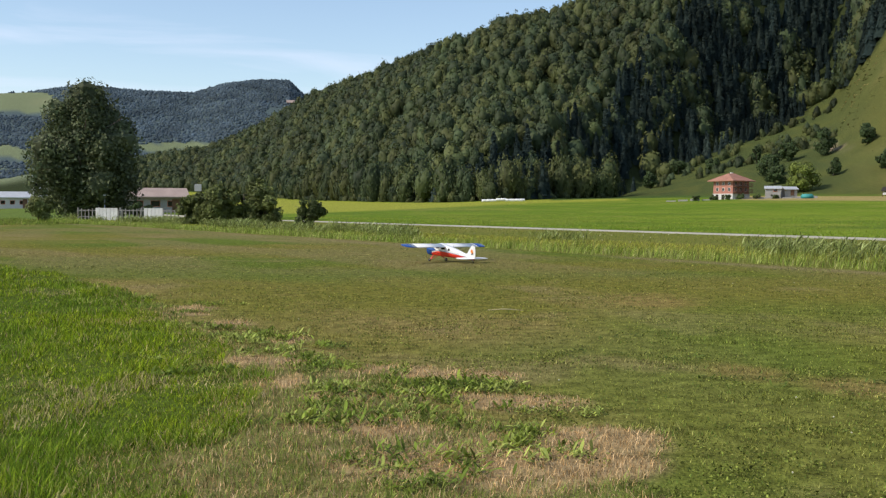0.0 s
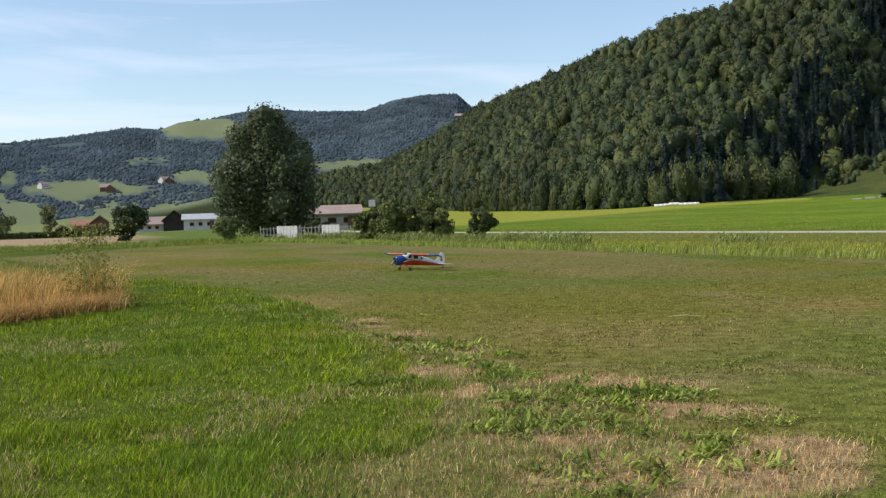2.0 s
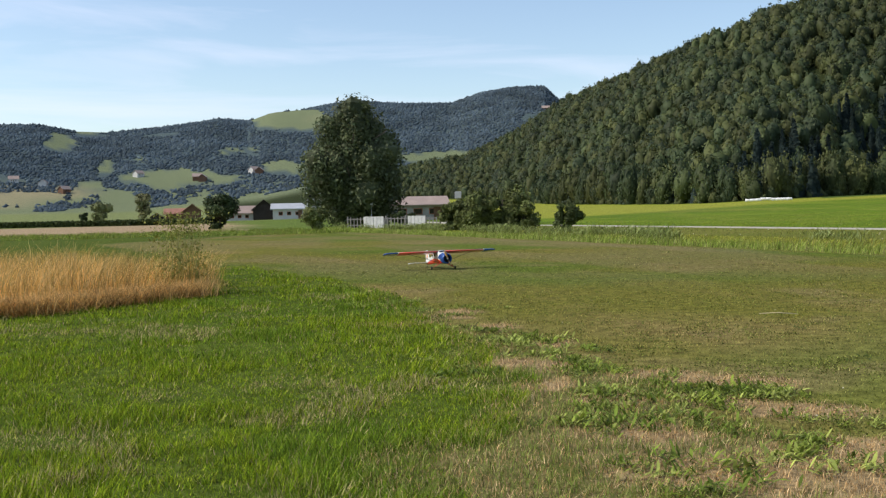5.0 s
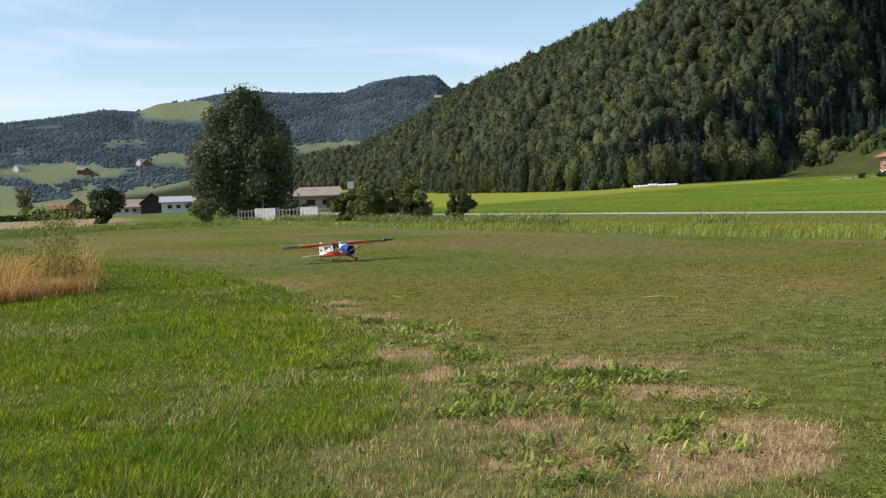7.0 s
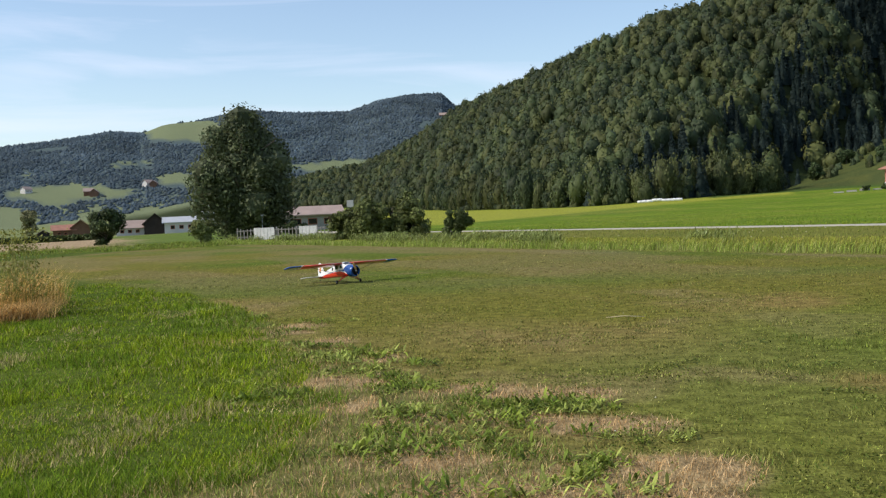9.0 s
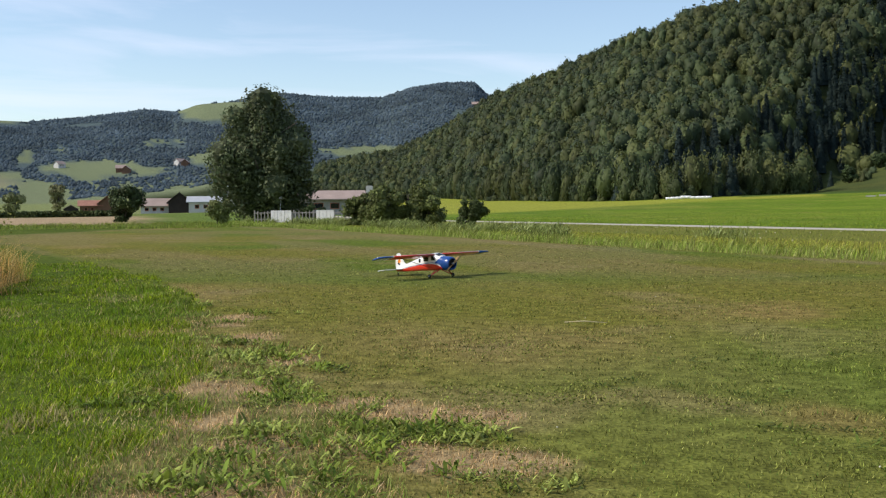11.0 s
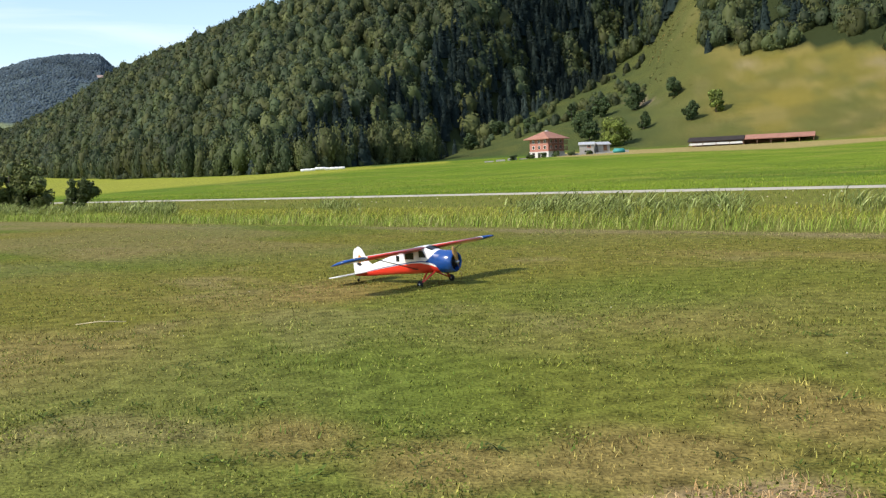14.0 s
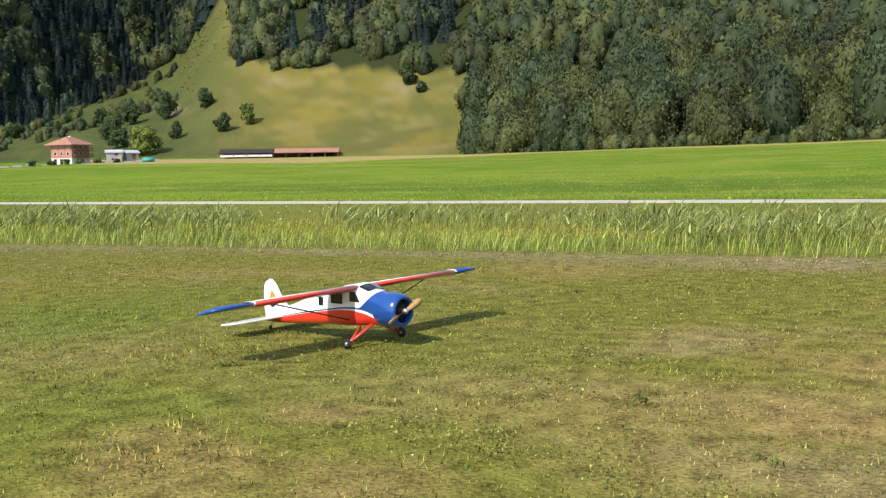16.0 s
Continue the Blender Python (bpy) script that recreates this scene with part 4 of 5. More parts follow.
FLAT_SPOTS = [(3.2, 9.2), (3.8, 13.7), (1.7, 11.5), (2.8, 9.9), (2.3, 12.9), (5.2, 8.8), (7.7, 12.3), (3.3, 10.0), (3.8, 9.9), (2.6, 11.0), (0.7, 14.3), (1.8, 11.5), (9.4, 9.3), (12.6, 14.0), (6.0, 10.1), (8.9, 7.9)]


def build_weeds():
    rng = np.random.default_rng(3)
    for name, label, spots, per, jitter, size, templates in (
        ("dock_weeds", "clumps of broad bright green dock leaves in dry grass", WEED_SPOTS, 6, (0.20, 0.19), (0.6, 1.3), [weed_arrays(k, 46, 0.10, 0.08, 0.25, 1.05) for k in range(6)]),
        ("plantain_rosettes", "low green plantain rosettes in the mown grass", FLAT_SPOTS, 3, (0.28, 0.16), (0.6, 1.2), [weed_arrays(20 + k, 12, 0.085, 0.05, 0.2, 0.9) for k in range(4)])):
        p = np.repeat(np.array(spots), per, axis=0)
        p = p + rng.normal(size=p.shape) * jitter
        k = rng.uniform(*size, len(p))
        v, f, t = scatter(templates, np.c_[p, np.zeros(len(p)), k, k], rng, mix_tones(rng, len(p), [(0.22, 0.28, 0.042), (0.32, 0.37, 0.085), (0.15, 0.21, 0.03)] if name == "dock_weeds" else [(0.10, 0.14, 0.025), (0.075, 0.11, 0.02)]))
        me = mesh_from(name, v, f, BROADLEAF)
        colour_verts(me, t)
        tagged(new(name, me), label, "weeds", kind="stuff")
    # clover leaves and small pale flowers over the strip
    rng = np.random.default_rng(41)
    x, y = near_points(rng, 260000, -62, 24, 4.8, 34, 0.75)
    keep = (lushness(x, y) < 0.4) & (edge_coords(x, y)[1] < 0) & (fbm(x, y, 0.45, 91) + 0.5 * fbm(x, y, 2.5, 92) > 0.78)
    x, y = x[keep], y[keep]
    n = len(x)
    c = np.c_[x, y, rng.uniform(0.015, 0.05, n)]
    v, f = leaf_tris(rng, c, np.tile((0, 0, 1.0), (n, 1)), 0.0105, 0.9)
    me = mesh_from("clover", v, f, BLADES)
    colour_verts(me, np.repeat(mix_tones(rng, n, [(0.21, 0.25, 0.05), (0.28, 0.28, 0.075), (0.15, 0.18, 0.035), (0.12, 0.15, 0.03)]), 3, axis=0))
    tagged(new("clover", me), "small clover leaves spread through mown grass", "clover", kind="stuff")
    k = 60
    x, y = near_points(rng, k, -62, 15, 6, 34, 0.7)
    keep = (lushness(x, y) < 0.3) & (edge_coords(x, y)[1] < 0)
    c = np.c_[x, y, np.full(k, 0.05)][keep]
    v = (ICO1[0][None] * (0.0065, 0.0065, 0.006) + c[:, None]).reshape(-1, 3)
    f = (ICO1[1][None] + (np.arange(len(c)) * len(ICO1[0]))[:, None, None]).reshape(-1, 3)
    me = mesh_from("clover_flowers", v, f, material("clover_white", (0.62, 0.60, 0.45), 0.9, vary=0.1))
    tagged(new("clover_flowers", me), "pale clover blossoms in mown grass", "flowers", kind="stuff")
    st = tube_bm([(0.7, 16.15, 0.03), (0.95, 16.17, 0.045), (1.25, 16.12, 0.03)], [0.006, 0.007, 0.005], 6)
    ob = part("straw_stalk", st, material("dry_stalk", (0.55, 0.48, 0.30), 0.8, vary=0.1), None)
    tagged(ob, "pale dry stalk lying on mown grass", "stalk")


build_weeds()


# ---- single trees and shrubs ----
def on_slope(az, el, r0=60):
    """The place on the ground at an azimuth and elevation, seen from the strip's edge."""
    r = np.geomspace(r0, 2500, 3000)
    x, y = -np.sin(np.radians(az)) * r, np.cos(np.radians(az)) * r
    e = terrain_el(x, y, height(x, y))
    k = int(np.argmax(e >= el))
    return float(x[k]), float(y[k]), float(height(x[k : k + 1], y[k : k + 1])[0])


def at_range(az, r):
    x, y = -math.sin(radians(az)) * r, math.cos(radians(az)) * r
    return x, y, float(height(np.array([x]), np.array([y]))[0])


def make_tree(name, label, category, place, tall, wide, tone, seed, sprays=1500, spray=0.3, bare=0.12, lumps=18, droop=0.0, trunk_r=None, group="", taper=0.0, core=0.55, lump=(0.15, 0.26)):
    rng = np.random.default_rng(seed)
    th = empty(name, label, category, pose(*place), group)
    tr = trunk_r or tall * 0.022
    bm = tube_bm([(0, 0, -0.3), (0.02 * tall * 0.2, 0, tall * 0.3), (0.0, 0.01 * tall, tall * 0.75)], [tr * 1.3, tr, tr * 0.35], 8)
    for k in range(7):
        a, z0 = rng.uniform(0, 6.28), tall * rng.uniform(0.15, 0.6)
        q = wide * 0.38
        tube_bm([(0, 0, z0), (math.cos(a) * q * 0.5, math.sin(a) * q * 0.5, z0 + tall * 0.10), (math.cos(a) * q, math.sin(a) * q, z0 + tall * 0.17)], [tr * 0.45, tr * 0.3, tr * 0.1], 5, bm)
    part("trunk", bm, BARK, th)
    z0, z1 = tall * bare, tall
    # lumps fill an uneven egg
    u = rng.normal(size=(lumps, 3))
    u /= np.linalg.norm(u, axis=1)[:, None]
    u *= rng.uniform(0.25, 0.78, (lumps, 1)) ** 0.7
    mid, half = (z0 + z1) / 2, (z1 - z0) / 2
    shrink = 1 - taper * (u[:, 2] * 0.5 + 0.5)
    lc = np.c_[u[:, 0] * wide / 2 * shrink, u[:, 1] * wide / 2 * shrink, mid + u[:, 2] * half]
    lr = min(wide, tall) * rng.uniform(*lump, lumps)
    w = rng.integers(0, lumps, sprays)
    d = rng.normal(size=(sprays, 3))
    d /= np.linalg.norm(d, axis=1)[:, None]
    c = lc[w] + d * lr[w][:, None] * rng.uniform(0.62, 1.06, (sprays, 1)) * (1, 1, 0.9)
    c[:, 2] -= droop * rng.uniform(0, 1, sprays) ** 2 * wide * 0.12
    up = c[:, 2] > tall * 0.02
    c, w = c[up], w[up]
    nrm = 0.6 * (c - lc[w]) / lr[w][:, None] + 0.6 * (c - (0, 0, mid)) / half
    nrm = nrm / (np.linalg.norm(nrm, axis=1)[:, None] + 1e-6)
    v1, f1 = leaf_tris(rng, c, nrm, spray, 0.55)
    cv = (ICO0[0][None] * (lr * core)[:, None, None] + lc[:, None]).reshape(-1, 3)
    cv = cv + rng.normal(0, 0.05 * wide / 5, cv.shape)
    cv[:, 2] = np.maximum(cv[:, 2], 0.05)
    cf = (ICO0[1][None] + (np.arange(lumps) * len(ICO0[0]))[:, None, None]).reshape(-1, 3)
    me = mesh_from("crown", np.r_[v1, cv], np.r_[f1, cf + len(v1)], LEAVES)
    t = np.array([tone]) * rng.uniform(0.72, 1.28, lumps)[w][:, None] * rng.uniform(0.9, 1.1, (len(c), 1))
    # cores get 0.8 of the tone, for the shade inside the crown
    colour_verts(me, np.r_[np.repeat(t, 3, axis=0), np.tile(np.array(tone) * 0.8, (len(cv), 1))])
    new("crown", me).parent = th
    return th


make_tree("broadleaf_tree", "tall dense dark green tree standing by a farm fence", "tree", at_range(18.9, 124), 16.4, 16.6, (0.100, 0.122, 0.056), 51, 46000, 0.21, 0.02, 62, 1.8, 0.38, taper=0.36, core=0.66, lump=(0.08, 0.17))
for k, (a_, t_, w_) in enumerate(((13.1, 3.1, 3.8), (12.1, 3.7, 4.6), (10.8, 3.5, 4.4), (9.7, 4.0, 4.2))):
    make_tree("shrub", "broad olive-green roadside shrub", "shrub", at_range(a_, 89 - k % 2), t_, w_, (0.115, 0.138, 0.040), 152 + k, 5200, 0.13, -0.25, 30, lump=(0.10, 0.20), group="roadside shrubs")
make_tree("shrub", "small dark green shrub at the end of the reeds", "shrub", at_range(7.3, 80), 2.5, 3.1, (0.075, 0.10, 0.030), 54, 4200, 0.11, -0.2, 22, lump=(0.10, 0.20))
make_tree("shrub", "pale green bush before farm buildings", "shrub", at_range(21.2, 112), 2.8, 3.6, (0.16, 0.18, 0.06), 55, 2600, 0.13, -0.1, 14)
make_tree("small_tree", "small round dark tree on the field's edge", "tree", at_range(26.1, 140), 4.9, 4.4, (0.050, 0.075, 0.025), 56, 3600, 0.18, -0.08, 16)
make_tree("small_tree", "pale green round tree in far field", "tree", at_range(32.05, 360), 6.5, 8.5, (0.19, 0.21, 0.09), 57, 1800, 0.4, -0.05, 14)
make_tree("small_tree", "pale slender birch in far field", "tree", at_range(29.98, 340), 8.5, 6.0, (0.20, 0.20, 0.09), 58, 1800, 0.36, -0.02, 14)
make_tree("small_tree", "dark round tree in far field", "tree", at_range(32.98, 330), 3.2, 3.0, (0.05, 0.075, 0.03), 59, 900, 0.28, -0.1, 10)
make_tree("shrub", "dark bush in the yard of a farm", "shrub", at_range(16.2, 116), 2.2, 3.6, (0.05, 0.075, 0.025), 60, 2000, 0.15, -0.1, 12)
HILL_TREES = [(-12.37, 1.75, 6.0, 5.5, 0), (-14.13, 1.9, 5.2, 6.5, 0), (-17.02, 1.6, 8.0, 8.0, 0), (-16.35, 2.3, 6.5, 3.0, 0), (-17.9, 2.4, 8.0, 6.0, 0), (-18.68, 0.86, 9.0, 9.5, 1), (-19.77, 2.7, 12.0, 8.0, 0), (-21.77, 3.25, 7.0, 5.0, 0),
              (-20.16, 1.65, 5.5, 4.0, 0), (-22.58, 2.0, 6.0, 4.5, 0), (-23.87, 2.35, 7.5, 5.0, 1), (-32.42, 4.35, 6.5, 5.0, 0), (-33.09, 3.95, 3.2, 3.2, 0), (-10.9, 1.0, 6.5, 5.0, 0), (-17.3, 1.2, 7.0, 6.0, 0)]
# kind 1: a lighter yellow-green that has the sunlight put into it
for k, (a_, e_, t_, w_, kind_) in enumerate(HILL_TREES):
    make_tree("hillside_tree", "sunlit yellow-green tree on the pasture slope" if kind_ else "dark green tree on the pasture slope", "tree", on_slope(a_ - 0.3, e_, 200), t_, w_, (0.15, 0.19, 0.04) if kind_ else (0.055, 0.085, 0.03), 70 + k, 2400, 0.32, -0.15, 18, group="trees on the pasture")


# ---- buildings ----
def gable_house(name, label, place, turn, length, depth, eave, ridge, wall_mat, roof_mat, over=0.5, windows=(), base=None, category="house", door=None):
    """A gabled house: ridge along its own x."""
    th = empty(name, label, category, pose(*place, 0, 0, turn))
    L, D = length / 2, depth / 2
    bm = bmesh.new()
    vs = [bm.verts.new(p) for p in ((-L, -D, -1.5), (L, -D, -1.5), (L, D, -1.5), (-L, D, -1.5), (-L, -D, eave), (L, -D, eave), (L, D, eave), (-L, D, eave), (-L, 0, ridge), (L, 0, ridge))]
    for q in ((0, 1, 5, 4), (2, 3, 7, 6), (1, 2, 6, 9, 5), (3, 0, 4, 8, 7), (4, 5, 9, 8), (6, 7, 8, 9), (3, 2, 1, 0)):
        bm.faces.new([vs[i] for i in q])
    part("wall", bm, wall_mat, th, smooth=False)
    k = (ridge - eave) / D
    for s in (-1, 1):
        bm = bmesh.new()
        y1, z1 = s * (D + over), eave - k * over + 0.08
        pts = [(-L - over, 0, ridge + 0.08), (L + over, 0, ridge + 0.08), (L + over, y1, z1), (-L - over, y1, z1)]
        top = [bm.verts.new((p[0], p[1], p[2] + 0.16)) for p in pts]
        low = [bm.verts.new(p) for p in pts]
        bm.faces.new(top), bm.faces.new(low[::-1])
        for i in range(4):
            bm.faces.new((top[i], low[i], low[(i + 1) % 4], top[(i + 1) % 4]))
        bmesh.ops.recalc_face_normals(bm, faces=bm.faces[:])
        part("roof", bm, roof_mat, th, smooth=False)
    for side, u, z, w, h in windows:
        if side == "front":
            args, pane = (u - w / 2, u + w / 2, -D - 0.06, -D + 0.02, z, z + h), (u - w / 2 + 0.08, u + w / 2 - 0.08, -D - 0.075, -D - 0.05, z + 0.08, z + h - 0.08)
        else:
            args, pane = (-L - 0.06, -L + 0.02, u - w / 2, u + w / 2, z, z + h), (-L - 0.075, -L - 0.05, u - w / 2 + 0.08, u + w / 2 - 0.08, z + 0.08, z + h - 0.08)
        fr = part("window", box_bm(*args), WINDOW_FRAME, th, smooth=False)
        part("pane", box_bm(*pane), DARK_GLASS, fr, smooth=False)
    if base:
        part("plinth", box_bm(-L - 0.12, L + 0.12, -D - 0.12, D + 0.12, -1.6, base, 0.02), PLASTER_WHITE, th, smooth=False)
    if door:
        u, w, h = door
        part("door", box_bm(u - w / 2, u + w / 2, -D - 0.08, -D + 0.02, 0, h, 0.01), TIMBER_BROWN, th, smooth=False)
    return th


GREY_STONE = material("grey_stone", (0.34, 0.33, 0.31), 0.9, vary=0.15, scale=1, fine=9)
WINDOW_FRAME = material("window_frames", (0.45, 0.16, 0.10), 0.7, vary=0.1, scale=2, fine=14)


def build_farmhouse():
    p = at_range(-15.4, 262)
    az = -15.4
    th = empty("farmhouse", "salmon-pink farmhouse with hipped red tiled roof below the wooded hill", "house", pose(p[0], p[1], p[2] + 0.25, 0, 0, az + 50))
    H = 2.95
    part("wall", box_bm(-H, H, -H, H, 1.0, 4.3), PLASTER_PINK, th, smooth=False)
    part("plinth", box_bm(-H - 0.1, H + 0.1, -H - 0.1, H + 0.1, -2.2, 1.02), PLASTER_WHITE, th, "white ground storey", False)
    # hipped roof with a short ridge and deep eaves
    E, e0, e1 = H + 1.05, 3.95, 5.75
    corner = [(-E, -E), (E, -E), (E, E), (-E, E)]
    for quad in ((0, 1, 4, 5), (2, 3, 5, 4), (1, 2, 4), (3, 0, 5)):
        bm = bmesh.new()
        pts = [(*corner[i], e0) if i < 4 else ((1.1 if i == 4 else -1.1), 0, e1) for i in quad]
        top, low = [bm.verts.new((q[0], q[1], q[2] + 0.17)) for q in pts], [bm.verts.new(q) for q in pts]
        bm.faces.new(top), bm.faces.new(low[::-1])
        for i in range(len(pts)):
            j = (i + 1) % len(pts)
            bm.faces.new((top[i], low[i], low[j], top[j]))
        bmesh.ops.recalc_face_normals(bm, faces=bm.faces[:])
        part("roof", bm, TILES_RED, th, smooth=False)
    for u in (-1.9, -0.1, 1.7):
        for z0 in (1.6, 3.0):
            fr = part("window", box_bm(-H - 0.06, -H + 0.02, u - 0.38, u + 0.38, z0, z0 + 0.85), PLASTER_WHITE, th, smooth=False)
            part("pane", box_bm(-H - 0.075, -H - 0.05, u - 0.29, u + 0.29, z0 + 0.08, z0 + 0.77), DARK_GLASS, fr, smooth=False)
            fr = part("window", box_bm(u - 0.38, u + 0.38, -H - 0.06, -H + 0.02, z0, z0 + 0.85), PLASTER_WHITE, th, smooth=False)
            part("pane", box_bm(u - 0.29, u + 0.29, -H - 0.075, -H - 0.05, z0 + 0.08, z0 + 0.77), DARK_GLASS, fr, smooth=False)
        part("cellar_door", box_bm(-H - 0.16, -H - 0.05, u - 0.4, u + 0.4, -0.6, 0.8), TIMBER_DARK, th, smooth=False)
    for z0 in (1.35, 2.75):
        bal = part("balcony", box_bm(-H, H + 0.3, -H - 1.0, -H, z0 - 0.14, z0, 0.02), TIMBER_BROWN, th, "brown timber balcony", False)
        part("balcony_rail", box_bm(-H, H + 0.3, -H - 1.0, -H - 0.9, z0 + 0.62, z0 + 0.72, 0.02), TIMBER_BROWN, bal, smooth=False)
        for k in range(13):
            part("baluster", box_bm(-H + k * 0.5, -H + k * 0.5 + 0.16, -H - 0.98, -H - 0.93, z0, z0 + 0.64), TIMBER_BROWN, bal, smooth=False)
    part("terrace_wall", box_bm(-H - 2.2, H + 1.5, -H - 2.6, -H - 2.4, -2.2, 0.1, 0.03), GREY_STONE, th, "grey stone terrace wall", False)
    part("chimney", box_bm(0.6, 1.2, 0.4, 1.0, 4.9, 6.2, 0.03), PLASTER_WHITE, th, smooth=False)
    for k, (a_, t_, w_) in enumerate(((-13.6, 1.5, 2.4), (-14.5, 1.3, 2.6), (-15.2, 1.2, 2.2), (-15.9, 1.4, 2.6), (-16.7, 1.3, 2.4), (-17.6, 1.1, 2.2))):
        make_tree("garden_shrub", "low clipped dark green garden shrub before a farmhouse", "shrub", at_range(a_, 254), t_, w_, (0.075, 0.105, 0.035), 500 + k, 700, 0.16, -0.2, 12, group="garden shrubs")
    # outbuildings and walls beside it
    q = at_range(-17.5, 262)
    gable_house("outbuilding", "small grey outbuilding beside a farmhouse", (q[0], q[1], q[2] + 0.7), az, 3.4, 3.0, 1.5, 2.0, GREY_STONE, SHEET_GREY, 0.3, [("front", 0.5, 0.8, 0.9, 0.8)], category="shed")
    q = at_range(-18.3, 264)
    gable_house("outbuilding", "low grey shed beside a farmhouse", (q[0], q[1], q[2] + 0.6), az + 20, 3.0, 2.6, 1.4, 1.9, GREY_STONE, SHEET_GREY, 0.3, category="shed", door=(0.3, 0.9, 1.6))
    for k in range(9):
        q = at_range(-12.3 - 0.62 * k - (2.2 if k > 3 else 0), 255)
        ob = part("garden_wall", box_bm(-1.1, 1.1, -0.15, 0.15, -0.6, 0.28 + 0.12 * (k % 3), 0.03), GREY_STONE, None, smooth=False)
        ob.matrix_world = pose(*q, 0, 0, az)
        tagged(ob, "low pale garden wall section before a farmhouse", "wall", "garden walls")
    ob = part("tarpaulin_cover", box_bm(-1.4, 1.4, -0.9, 0.9, -0.2, 1.0, 0.25), TEAL, None)
    ob.matrix_world = pose(*at_range(-19.2, 252), 0, 0, -18)
    tagged(ob, "teal tarpaulin covered stack at a field's edge", "cover")


def build_field_shed():
    p = at_range(-25.85, 271)
    th = empty("field_shed", "long low open shed with red and dark roof", "shed", pose(p[0], p[1], p[2] - 0.75, 0, 0, -30))
    for x0, x1, mat_, lab in ((-14.5, -1.2, TIMBER_DARK, "dark roof"), (-1.0, 15.0, TILES_RED, "red tiled roof")):
        bm = bmesh.new()
        pts = [(x0, -3.4, 2.0), (x1, -3.4, 2.0), (x1, 0.0, 3.0), (x0, 0.0, 3.0), (x1, 3.4, 2.0), (x0, 3.4, 2.0)]
        t = [bm.verts.new(q) for q in pts]
        b = [bm.verts.new((q[0], q[1], q[2] - 0.18)) for q in pts]
        for f in ((0, 1, 2, 3), (3, 2, 4, 5)):
            bm.faces.new([t[i] for i in f]), bm.faces.new([b[i] for i in f][::-1])
        for i, j in ((0, 1), (1, 2), (2, 4), (4, 5), (5, 3), (3, 0)):
            bm.faces.new((t[i], b[i], b[j], t[j]))
        bmesh.ops.recalc_face_normals(bm, faces=bm.faces[:])
        part("roof", bm, mat_, th, lab, False)
    part("wall", box_bm(-14.2, 14.6, 2.9, 3.1, -1, 2.1), TIMBER_BROWN, th, smooth=False)
    part("rail", box_bm(-14.2, -1.5, -3.1, -2.95, 1.0, 1.55), FENCE_WHITE, th, "white boarding", False)
    for k in range(10):
        part("post", box_bm(-14.2 + 3.2 * k, -14.0 + 3.2 * k, -3.1, -2.9, -1, 1.95), TIMBER_BROWN, th, smooth=False)


def build_bales():
    for k in range(9):
        a = -2.25 - 0.26 * k
        p = at_range(a, 296)
        bm = tube_bm([(-0.72, 0, 0.4), (-0.6, 0, 0.4), (0.6, 0, 0.4), (0.72, 0, 0.4)], [0.33, 0.4, 0.4, 0.33], 16)
        ob = part("wrapped_bale", bm, FOIL_WHITE, None)
        ob.matrix_world = pose(p[0], p[1], p[2] + (0.06 if k in (3, 4) else -0.12), 0, 0, a + 4 * (k % 3))
        tagged(ob, "round hay bale wrapped in white film at a field's edge", "hay bale", "wrapped bales")


